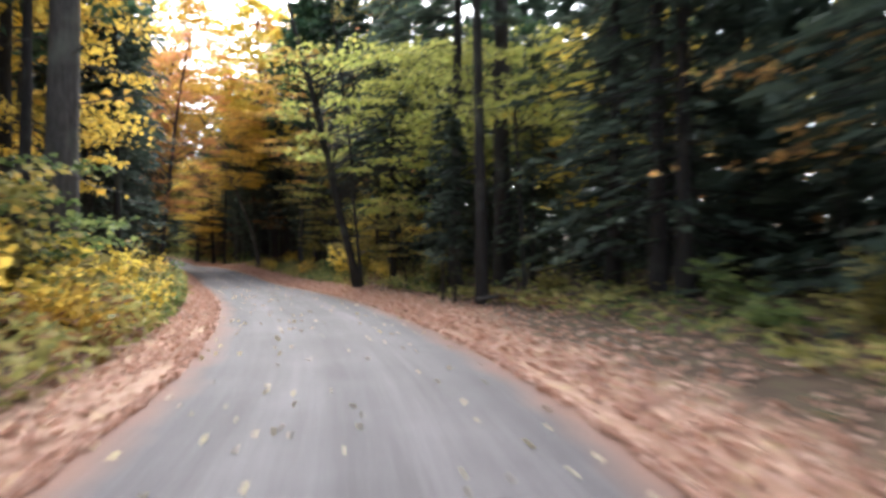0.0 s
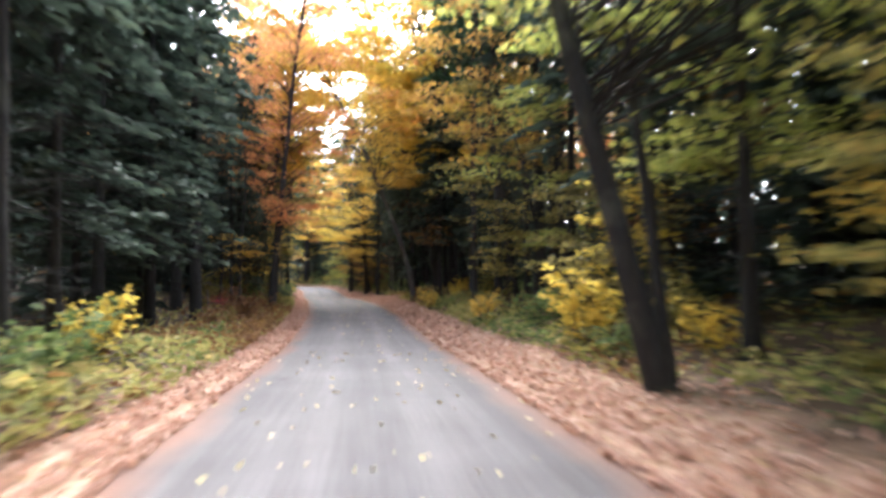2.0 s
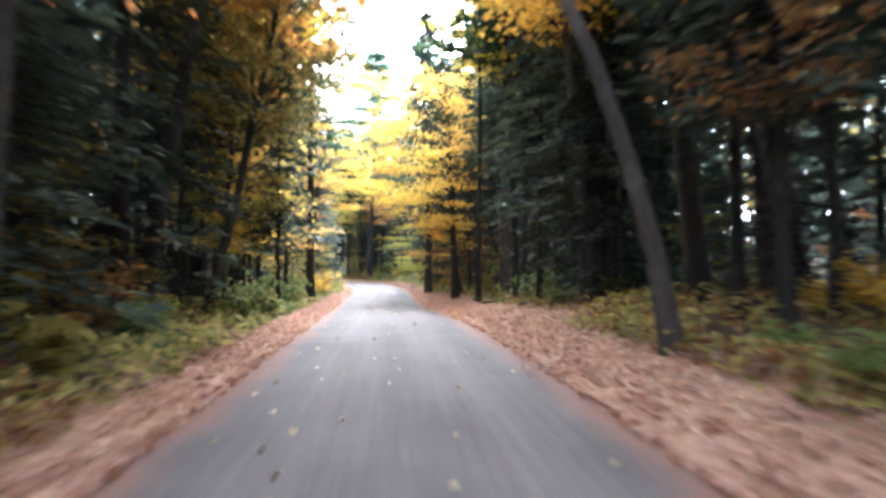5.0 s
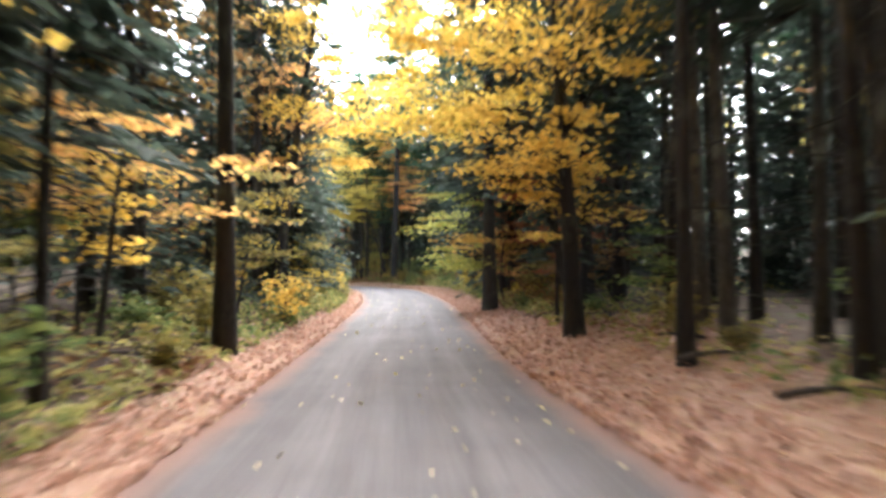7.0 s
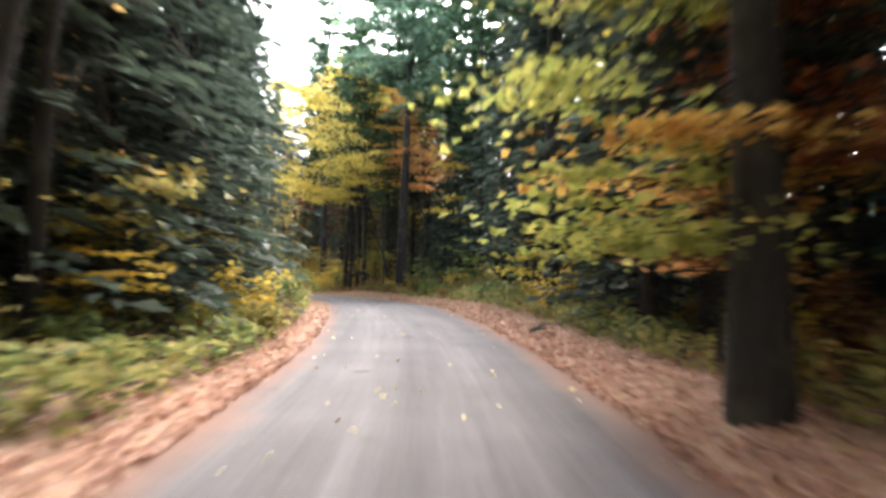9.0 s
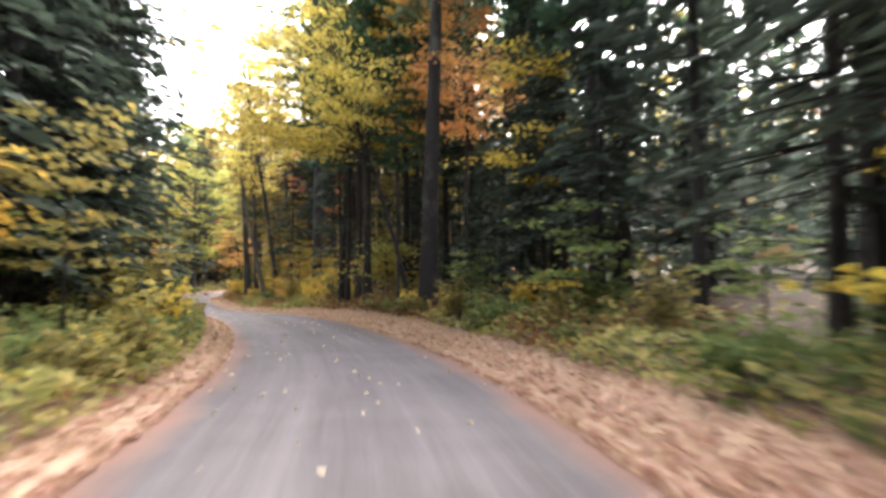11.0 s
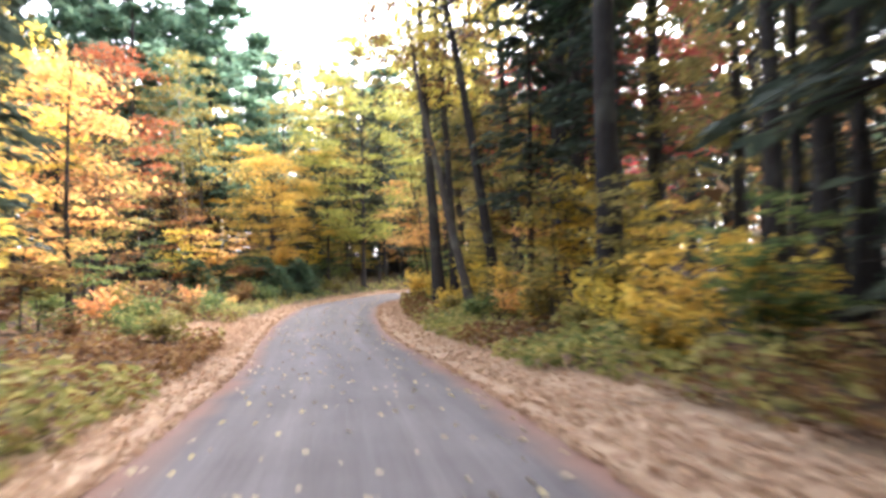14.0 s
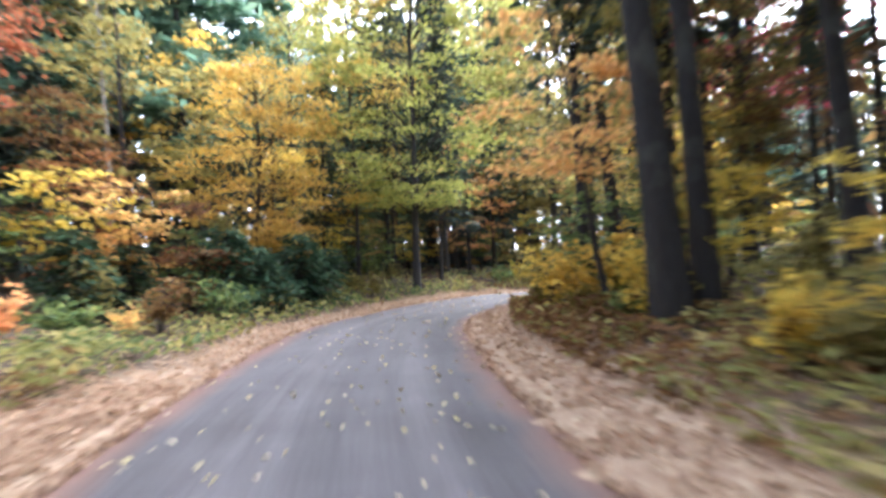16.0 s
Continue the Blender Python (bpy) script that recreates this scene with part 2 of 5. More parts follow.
# ---- the road's line: x, y and height of its middle, from behind the start to past the last bend ----
ROAD = [
    (1.20, -26.00, -0.10),
    (0.90, -14.00, -0.10),
    (0.55, -6.00, -0.09),
    (0.04, 0.04, -0.06),
    (-1.34, 9.28, 0.01),
    (-4.08, 18.85, 0.07),
    (-7.33, 27.45, 0.03),
    (-10.97, 36.58, -0.07),
    (-15.67, 47.65, 0.16),
    (-20.84, 58.51, 0.38),
    (-25.17, 67.10, 0.41),
    (-29.54, 75.57, 0.40),
    (-37.13, 90.88, 0.80),
    (-43.43, 101.07, 1.18),
    (-49.34, 108.84, 1.24),
    (-56.38, 115.86, 1.35),
    (-63.54, 121.76, 1.31),
    (-71.19, 127.60, 1.15),
    (-77.76, 132.15, 1.14),
    (-84.05, 137.10, 1.44),
    (-89.64, 142.82, 1.74),
    (-91.76, 150.54, 2.20),
    (-90.88, 158.49, 2.10),
    (-89.00, 168.30, 2.00),
    (-86.35, 177.95, 2.00),
    (-82.92, 187.35, 2.00),
    (-78.76, 196.44, 2.00),
]
# a plainer line through the trees past the last bend, from which those are set out
BASELINE = ROAD[:17] + [(-71.15, 127.64, 0), (-82.40, 135.90, 0), (-89.90, 141.60, 0), (-95.80, 147.30, 0), (-100.50, 153.80, 0), (-103.20, 161.30, 0), (-103.50, 171.30, 0), (-100.40, 182.90, 0), (-94.00, 196.00, 0)]
HALF_ROAD = 2.12


def smooth_line(points, step):
    """Points at even steps along a Catmull-Rom curve through the given ones."""
    p = np.array(points, float)
    p = np.vstack([2 * p[0] - p[1], p, 2 * p[-1] - p[-2]])
    fine = []
    for i in range(1, len(p) - 2):
        u = np.linspace(0, 1, 40, endpoint=False)[:, None]
        a, b, c, d = p[i - 1], p[i], p[i + 1], p[i + 2]
        fine.append(0.5 * (2 * b + (c - a) * u + (2 * a - 5 * b + 4 * c - d) * u ** 2 + (3 * b - a - 3 * c + d) * u ** 3))
    fine = np.vstack([*fine, p[-2]])
    run = np.r_[0, np.cumsum(np.hypot(*np.diff(fine[:, :2], axis=0).T))]
    at = np.arange(0, run[-1], step)
    return np.stack([np.interp(at, run, fine[:, k]) for k in range(3)], 1), at


def surveyed(points):
    """A line with the metres along it, counted from the start of the walk, its heading and the way to its right."""
    line, along = smooth_line(points, 0.5)
    along = along - along[np.hypot(line[:, 0], line[:, 1]).argmin()]
    tangent = np.gradient(line[:, :2], axis=0)
    tangent /= np.hypot(*tangent.T)[:, None]
    return line, along, tangent, np.stack([tangent[:, 1], -tangent[:, 0]], 1)


LINE, ALONG, TANGENT, ACROSS = surveyed(ROAD)
PLAN = {"trees": surveyed(BASELINE), "road": (LINE, ALONG, TANGENT, ACROSS)}
PLAN["now"] = PLAN["trees"]


def road_frame(x, y):
    """How far along the road, how far to its right, and the road's height there."""
    x, y = np.atleast_1d(x).astype(float), np.atleast_1d(y).astype(float)
    s, o, z = np.empty(len(x)), np.empty(len(x)), np.empty(len(x))
    for i in range(0, len(x), 4000):
        dx, dy = x[i:i + 4000, None] - LINE[None, :, 0], y[i:i + 4000, None] - LINE[None, :, 1]
        k = (dx ** 2 + dy ** 2).argmin(1)
        r = np.arange(len(k))
        dx, dy = dx[r, k], dy[r, k]
        s[i:i + 4000] = ALONG[k] + dx * TANGENT[k, 0] + dy * TANGENT[k, 1]
        side = dx * ACROSS[k, 0] + dy * ACROSS[k, 1]
        o[i:i + 4000] = np.sign(side + 1e-9) * np.hypot(dx, dy)
        z[i:i + 4000] = LINE[k, 2]
    return s, o, z


def rolling(x, y):
    return (np.sin(x * 0.9 + 1.3 * np.sin(y * 0.6)) * np.sin(y * 0.8 + 0.7) * 0.06 + np.sin(x * 0.21 + 2) * np.sin(y * 0.17 + 1) * 0.22)


def ground_height(x, y):
    s, o, z = road_frame(x, y)
    a = np.abs(o)
    steep = 0.15 + np.where(o > 0, 0.06 * np.clip((s - 112) / 10, 0, 1), 0)
    bank = steep * np.clip(a - 2.45, 0, 6.5) + 0.10 * np.clip(a - 12, 0, 40)
    rough = np.clip((a - 2.55) / 3, 0, 1)
    under = np.where(a < HALF_ROAD + 0.25, -0.05, 0)
    return z + bank + under + rough * rolling(np.atleast_1d(x), np.atleast_1d(y))


def on_ground(s, o):
    """The world place beside the road: s metres along from the start, o metres to the right."""
    line, along, tangent, across = PLAN["now"]
    k = int(np.clip(np.searchsorted(along, s), 1, len(along) - 1))
    x, y = line[k, :2] + across[k] * o + tangent[k] * (s - along[k])
    return float(x), float(y), float(ground_height(x, y)[0])


# ---- mesh helpers ----
def mesh_from(name, verts, quads, material, smooth=False):
    """A mesh from an array of places and an array of four-cornered faces."""
    verts, quads = np.asarray(verts, np.float32).reshape(-1, 3), np.asarray(quads, np.int32).reshape(-1, 4)
    me = bpy.data.meshes.new(name)
    me.vertices.add(len(verts))
    me.vertices.foreach_set("co", verts.ravel())
    me.loops.add(quads.size)
    me.loops.foreach_set("vertex_index", quads.ravel())
    me.polygons.add(len(quads))
    me.polygons.foreach_set("loop_start", np.arange(0, quads.size, 4, dtype=np.int32))
    me.polygons.foreach_set("loop_total", np.full(len(quads), 4, np.int32))
    if smooth:
        me.polygons.foreach_set("use_smooth", np.ones(len(quads), bool))
    me.update(calc_edges=True)
    me.materials.append(material)
    return me


class Wood:
    """Gathers tapered round limbs into one mesh."""

    def __init__(self):
        self.v, self.q, self.n = [], [], 0

    def limb(self, points, radii, sides=6):
        p, r = np.asarray(points, float), np.asarray(radii, float)
        d = np.gradient(p, axis=0)
        d /= np.linalg.norm(d, axis=1)[:, None] + 1e-9
        ref = np.where(np.abs(d[:, 2:3]) > 0.9, [[1.0, 0, 0]], [[0, 0, 1.0]])
        a = np.cross(d, ref)
        a /= np.linalg.norm(a, axis=1)[:, None] + 1e-9
        b = np.cross(d, a)
        t = np.linspace(0, 2 * np.pi, sides, endpoint=False)
        ring = p[:, None] + r[:, None, None] * (np.cos(t)[None, :, None] * a[:, None] + np.sin(t)[None, :, None] * b[:, None])
        self.v.append(ring.reshape(-1, 3))
        i, j = np.meshgrid(np.arange(len(p) - 1), np.arange(sides), indexing="ij")
        k = (j + 1) % sides
        self.q.append(np.stack([i * sides + j, i * sides + k, (i + 1) * sides + k, (i + 1) * sides + j], -1).reshape(-1, 4) + self.n)
        self.n += len(p) * sides
        return self

    def mesh(self, name, material):
        return mesh_from(name, np.vstack(self.v), np.vstack(self.q), material, True)


def unit(v):
    return v / (np.linalg.norm(v, axis=-1, keepdims=True) + 1e-9)


def blades(centres, ahead, flat, long, wide):
    """Leaf blades: folded four-cornered leaves at the given places, pointing ahead, lying in the plane square to flat."""
    ahead = unit(ahead)
    side = unit(np.cross(ahead, flat))
    up = np.cross(side, ahead)
    long, wide = np.broadcast_to(long, len(centres))[:, None], np.broadcast_to(wide, len(centres))[:, None]
    v = np.stack([centres - ahead * long * 0.5, centres + side * wide * 0.5 + ahead * long * 0.06 + up * wide * 0.16,
                  centres + ahead * long * 0.5 - up * long * 0.1, centres - side * wide * 0.5 + ahead * long * 0.06 + up * wide * 0.16], 1)
    return v.reshape(-1, 3), np.arange(4 * len(centres)).reshape(-1, 4)


def leaves_mesh(name, rng, centres, size, material, tilt=0.55, slim=0.85):
    n = len(centres)
    turn = rng.uniform(0, 2 * np.pi, n)
    ahead = np.stack([np.cos(turn), np.sin(turn), rng.normal(-0.25, 0.3, n)], 1)
    flat = np.stack([rng.normal(0, tilt, n), rng.normal(0, tilt, n), np.ones(n)], 1)
    long = size * rng.uniform(0.7, 1.3, n)
    v, q = blades(centres, ahead, flat, long, long * slim)
    return mesh_from(name, v, q, material)


def plant(name, parts, label, category, group="", kind=""):
    """A top-level plant with its meshes as parts."""
    base = tagged(new(name), label, category, group, kind)
    for part_name, me in parts:
        piece = new(part_name, me)
        piece.parent = base
        if part_name in ("branchwork", "crown", "foliage"):
            piece["kind"] = "stuff"
    return base


def bend_line(rng, height, lean=(0, 0), wander=0.15, steps=9, curve=1.0):
    u = np.linspace(0, 1, steps)
    w = np.cumsum(rng.normal(0, wander / steps ** 0.5, (steps, 2)), 0) * u[:, None]
    return np.stack([lean[0] * u ** curve + w[:, 0], lean[1] * u ** curve + w[:, 1], u * height], 1)


def at_height(line, z):
    return np.array([np.interp(z, line[:, 2], line[:, k]) for k in range(3)])


def trunk_radii(r, steps, top=0.25):
    u = np.linspace(0, 1, steps)
    flare = 1 + 0.28 * np.exp(-u * 24)
    return r * (1 - (1 - top) * u) * flare


# ---- the kinds of tree; each stands at the origin, for copies to be set out ----
def maple_parts(seed, material, height=11, radius=0.2, crown=(2.6, 10.5), spread=3.6, sprays=70, per=56, size=0.19, lean=(0, 0), shift=(0, 0), bark=None, curve=1.0, second=None, flatness=0.095):
    """A broad-leaved tree: leaning trunk, rising limbs, and leaves in flat tiers round the twig ends."""
    rng = np.random.default_rng(seed)
    wood = Wood()
    line = bend_line(rng, height, lean, 0.25, 11, curve)
    bole = Wood().limb(line, trunk_radii(radius, 11, 0.18), 9)
    if second:
        other = bend_line(rng, height * 0.9, second, 0.3, 9)
        other[:, :2] += np.array([radius * 0.9, 0.05])
        bole.limb(other, trunk_radii(radius * 0.48, 9, 0.2), 7)
    centres = []
    mid, half = (crown[0] + crown[1]) / 2, (crown[1] - crown[0]) / 2
    for k in range(sprays):
        turn, z = rng.uniform(0, 2 * np.pi), mid + half * rng.uniform(-1, 1)
        wide = spread * np.sqrt(max(0.12, 1 - ((z - mid) / half) ** 2)) * rng.uniform(0.3, 1.0) ** 0.6
        root = at_height(line, np.clip(z - wide * 0.45, 0.18 * height, height * 0.97))
        end = np.array([root[0] + wide * np.cos(turn) + shift[0], root[1] + wide * np.sin(turn) + shift[1], z])
        knee = root * 0.5 + end * 0.5 + [0, 0, 0.18 * wide]
        wood.limb([root, knee, end], [max(0.012, radius * 0.16), 0.018, 0.006], 3)
        rad = rng.uniform(0.45, 1.15)
        d = rng.normal(0, 1, (per, 3)) * [rad * 0.6, rad * 0.6, rad * flatness]
        d[:, 2] -= 0.10 * np.hypot(d[:, 0], d[:, 1]) ** 1.5
        centres.append(end + d)
    centres = np.vstack(centres)
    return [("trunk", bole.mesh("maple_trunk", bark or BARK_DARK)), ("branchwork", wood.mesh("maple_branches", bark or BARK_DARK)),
            ("crown", leaves_mesh("maple_crown", rng, centres, size, material))]


def hemlock_parts(seed, height=15, radius=0.2, reach=2.8, bare=0.8, levels=44, per=13, material=None, dead=0, bark=None, size=0.5, peak=0.7, twigs=True):
    """A conifer with tiers of drooping flat sprays; dead: bare twigs on the trunk below the green."""
    rng = np.random.default_rng(seed)
    wood = Wood()
    line = bend_line(rng, height, (rng.normal(0, 0.15), rng.normal(0, 0.15)), 0.12, 9)
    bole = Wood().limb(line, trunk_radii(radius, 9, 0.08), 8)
    cs, hs, fs, ls = [], [], [], []
    for z in np.linspace(bare, height - 0.2, levels):
        full = (height - z) / (height - bare)
        r = reach * min(1.0, full ** peak * 1.05) + 0.15
        for turn in rng.uniform(0, 2 * np.pi, 5):
            long = r * rng.uniform(0.55, 1.1)
            root = at_height(line, z)
            out = np.array([np.cos(turn), np.sin(turn), 0])
            end = root + out * long + [0, 0, -0.22 * long + rng.normal(0, 0.12)]
            knee = root + out * long * 0.5 + [0, 0, 0.03 * long]
            if twigs:
                wood.limb([root, end], [0.02 + 0.006 * long, 0.004], 3)
            u = rng.uniform(0.18, 1.05, per)[:, None]
            c = (1 - u) ** 2 * root + 2 * u * (1 - u) * knee + u ** 2 * end
            sway = rng.choice([-1, 1], per)[:, None] * rng.uniform(0.5, 1.3, per)[:, None]
            side = np.array([-out[1], out[0], 0])
            head = unit(out + sway * side * 0.8 + [0, 0, -0.22] + rng.normal(0, 0.1, (per, 3)))
            cs.append(c + head * size * 0.4 + rng.normal(0, 0.06, (per, 3)))
            hs.append(head)
            fs.append(np.array([0, 0, 1.0]) + rng.normal(0, 0.35, (per, 3)))
            ls.append(size * rng.uniform(0.6, 1.25, per))
    for k in range(dead):
        z, turn = rng.uniform(0.6, bare + 1.5), rng.uniform(0, 2 * np.pi)
        root, long = at_height(line, z), rng.uniform(0.6, 2.2)
        end = root + [long * np.cos(turn), long * np.sin(turn), rng.uniform(-0.5, 0.35) * long]
        wood.limb([root, (root + end) / 2 + rng.normal(0, 0.06, 3), end], [0.016, 0.01, 0.004], 3)
    c, h, f, long = np.vstack(cs), np.vstack(hs), np.vstack(fs), np.concatenate(ls)
    v, q = blades(c, h, f, long, long * 0.38)
    rest = [("branchwork", wood.mesh("conifer_branches", bark or BARK_DARK))] if wood.n else []
    return [("trunk", bole.mesh("conifer_trunk", bark or BARK_DARK)), *rest, ("crown", mesh_from("conifer_crown", v, q, material or HEMLOCK))]


def pine_parts(seed, height=22, radius=0.26, bare=9.0, reach=3.2, tiers=12, bark=None, dead=26, tufts=4, needles=7, blade=0.58, plate=0.2, arms=5, material=None):
    """A tall pine: long bare trunk with dead stubs, and plates of needle tufts high up."""
    rng = np.random.default_rng(seed)
    wood = Wood()
    line = bend_line(rng, height, (rng.normal(0, 0.4), rng.normal(0, 0.4)), 0.2, 11)
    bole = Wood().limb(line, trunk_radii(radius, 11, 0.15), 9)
    cs, hs, ls = [], [], []
    for z in np.linspace(bare, height, tiers):
        full = (height - z) / (height - bare)
        for turn in rng.uniform(0, 2 * np.pi, arms):
            long = (reach * full ** 0.5 + 0.4) * rng.uniform(0.5, 1.1)
            root, out = at_height(line, z), np.array([np.cos(turn), np.sin(turn), 0])
            end = root + out * long + [0, 0, 0.12 * long + rng.normal(0, 0.2)]
            wood.limb([root, end], [0.045, 0.01], 3)
            for u in np.linspace(0.3, 1.05, tufts):
                c = root + (end - root) * u + rng.normal(0, plate, 3) * [1, 1, 0.35]
                head = unit(rng.normal(0, 1, (needles, 3)) * [1, 1, 0.45] + [0, 0, 0.25] + out * 0.5)
                cs.append(c + head * 0.18 + rng.normal(0, plate * 0.6, (needles, 3)) * [1, 1, 0.25])
                hs.append(head)
                ls.append(blade * rng.uniform(0.75, 1.3, needles))
    for k in range(dead):
        z, turn = rng.uniform(1.5, bare + 1), rng.uniform(0, 2 * np.pi)
        root, long = at_height(line, z), rng.uniform(0.4, 1.8)
        end = root + [long * np.cos(turn), long * np.sin(turn), rng.uniform(-0.35, 0.35) * long]
        wood.limb([root, (root + end) / 2 + rng.normal(0, 0.05, 3), end], [0.022, 0.013, 0.005], 3)
    c, h, long = np.vstack(cs), np.vstack(hs), np.concatenate(ls)
    v, q = blades(c, h, np.array([0, 0, 1.0]) + rng.normal(0, 0.6, c.shape), long, long * 0.34)
    return [("trunk", bole.mesh("pine_trunk", bark or BARK_DARK)), ("branchwork", wood.mesh("pine_branches", bark or BARK_DARK)), ("crown", mesh_from("pine_crown", v, q, material or PINE))]


def sapling_parts(seed, material, height=3.4, sprays=16, per=30, size=0.17, spread=1.3, bark=None, low=0.3):
    """A young broad-leaved tree: thin stem, a few level twigs with flat fans of leaves."""
    rng = np.random.default_rng(seed)
    wood = Wood()
    line = bend_line(rng, height, (rng.normal(0, 0.25), rng.normal(0, 0.25)), 0.15, 7)
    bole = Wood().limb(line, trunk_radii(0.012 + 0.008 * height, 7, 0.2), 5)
    centres = []
    for k in range(sprays):
        z, turn = rng.uniform(low, 1.0) * height, rng.uniform(0, 2 * np.pi)
        root, long = at_height(line, z), spread * rng.uniform(0.3, 1.0)
        end = root + [long * np.cos(turn), long * np.sin(turn), 0.12 * long]
        wood.limb([root, (root + end) / 2 + [0, 0, 0.06], end], [0.012, 0.008, 0.003], 3)
        d = rng.normal(0, 1, (per, 3)) * [0.30, 0.30, 0.05]
        centres.append(end * 0.85 + root * 0.15 + d)
    return [("stem", bole.mesh("sapling_stem", bark or BARK_DARK)), ("branchwork", wood.mesh("sapling_twigs", bark or BARK_DARK)), ("foliage", leaves_mesh("sapling_leaves", rng, np.vstack(centres), size, material, 0.4))]


def shrub_parts(seed, material, height=1.1, spread=0.8, stems=9, per=25, size=0.147):
    """A low bush: stems fanning out from the ground, leaves all along them."""
    rng = np.random.default_rng(seed)
    wood, centres = Wood(), []
    for k in range(stems):
        turn, out, h = rng.uniform(0, 2 * np.pi), spread * rng.uniform(0.1, 1), height * rng.uniform(0.55, 1.1)
        end = np.array([out * np.cos(turn), out * np.sin(turn), h])
        wood.limb([end * [0.06, 0.06, 0], end * [0.4, 0.4, 0.6], end], [0.012, 0.009, 0.003], 3)
        u = rng.uniform(0.25, 1.05, per)[:, None] ** 0.7
        c = end * np.hstack([u * 0.9, u * 0.9, u])
        centres.append(c + rng.normal(0, 0.13, (per, 3)) * [1, 1, 0.6])
    return [("branchwork", wood.mesh("shrub_stems", BARK_GREY)), ("foliage", leaves_mesh("shrub_leaves", rng, np.vstack(centres), size, material, 0.6))]


# ---- ground: one sheet, fine along the road and wide out to the horizon ----
def stretched(lo, hi, step, far):
    inner = np.arange(lo, hi + step, step)
    out = np.cumsum(step * 1.28 ** np.arange(1, 40))
    out = out[out < far]
    return np.concatenate([lo - out[::-1], inner, inner[-1] + out])


def ground_sheet():
    gx, gy = stretched(-135, 45, 1.15, 2600), stretched(-30, 215, 1.15, 2600)
    X, Y = np.meshgrid(gx, gy, indexing="ij")
    x, y = X.ravel(), Y.ravel()
    z = ground_height(x, y)
    v = np.stack([x, y, z], 1)
    i, j = np.meshgrid(np.arange(len(gx) - 1), np.arange(len(gy) - 1), indexing="ij")
    w = len(gy)
    q = np.stack([i * w + j, (i + 1) * w + j, (i + 1) * w + j + 1, i * w + j + 1], -1).reshape(-1, 4)
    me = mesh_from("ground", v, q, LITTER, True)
    s, o, _ = road_frame(x, y)
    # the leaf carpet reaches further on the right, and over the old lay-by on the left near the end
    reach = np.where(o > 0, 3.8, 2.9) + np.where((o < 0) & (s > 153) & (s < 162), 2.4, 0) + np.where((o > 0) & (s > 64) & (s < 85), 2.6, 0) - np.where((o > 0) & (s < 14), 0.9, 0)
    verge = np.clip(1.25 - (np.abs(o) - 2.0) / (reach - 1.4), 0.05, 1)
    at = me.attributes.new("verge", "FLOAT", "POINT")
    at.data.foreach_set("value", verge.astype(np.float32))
    dry = me.attributes.new("straw", "FLOAT", "POINT")
    dry.data.foreach_set("value", np.clip((s - 100) / 25, 0, 1).astype(np.float32))
    return tagged(new("ground", me), "forest floor strewn with fallen autumn leaves", "ground", kind="structure")


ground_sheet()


def road_strip():
    across = np.array([-2.22, -2.12, -1.5, -0.75, 0, 0.75, 1.5, 2.12, 2.22])
    crown = np.array([-0.07, 0.0, 0.012, 0.025, 0.03, 0.025, 0.012, 0.0, -0.07])
    n, w = len(LINE), len(across)
    wob = np.stack([np.interp(ALONG, ALONG[::6], np.random.default_rng(k).normal(0, 0.07, len(ALONG[::6]))) for k in (3, 4)], 1)
    off = np.repeat(across[None], n, 0)
    off[:, :2] += wob[:, :1]
    off[:, -2:] += wob[:, 1:]
    v = np.empty((n, w, 3))
    v[:, :, 0] = LINE[:, None, 0] + ACROSS[:, None, 0] * off
    v[:, :, 1] = LINE[:, None, 1] + ACROSS[:, None, 1] * off
    v[:, :, 2] = LINE[:, None, 2] + crown
    i, j = np.meshgrid(np.arange(n - 1), np.arange(w - 1), indexing="ij")
    q = np.stack([i * w + j, i * w + j + 1, (i + 1) * w + j + 1, (i + 1) * w + j], -1).reshape(-1, 4)
    me = mesh_from("road", v, q, ASPHALT, True)
    uv = me.uv_layers.new(name="across_along")
    flat = np.stack([off.ravel(), np.repeat(ALONG, w)], 1)[q.ravel()]
    uv.data.foreach_set("uv", flat.astype(np.float32).ravel())
    return tagged(new("road", me), "narrow worn grey asphalt road with leaf-covered edges", "road", kind="structure")


road_strip()

# ---- forms shared by the trees of each kind ----
HEMLOCKS = [hemlock_parts(11, 16, 0.20, 2.9, 0.6, 42, 14, size=0.5), hemlock_parts(12, 19, 0.24, 3.2, 1.2, 44, 14, dead=16, size=0.52), hemlock_parts(13, 13, 0.15, 2.2, 0.4, 36, 14, size=0.46), hemlock_parts(16, 17, 0.17, 2.8, 2.7, 40, 14, dead=45, size=0.5)]
POLES = [hemlock_parts(21, 17, 0.15, 2.0, 5.5, 26, 9, dead=60, size=0.66), hemlock_parts(22, 19, 0.19, 2.3, 7.5, 24, 9, dead=70, size=0.66), hemlock_parts(23, 14, 0.11, 1.7, 3.6, 24, 9, dead=45, size=0.6)]
PALE_POLES = [hemlock_parts(26, 18, 0.17, 2.0, 7.0, 24, 10, dead=60, size=0.6, bark=BARK_LICHEN)]
PINES = [pine_parts(31, 23, 0.25, 9.5, 3.3), pine_parts(32, 26, 0.31, 12, 3.6), pine_parts(33, 20, 0.2, 8, 2.8), pine_parts(39, 21, 0.125, 11, 2.2, 11), pine_parts(40, 19, 0.14, 10, 2.2, 11)]
PALE_PINES = [pine_parts(34, 24, 0.25, 11, 3.2, bark=BARK_GREY)]
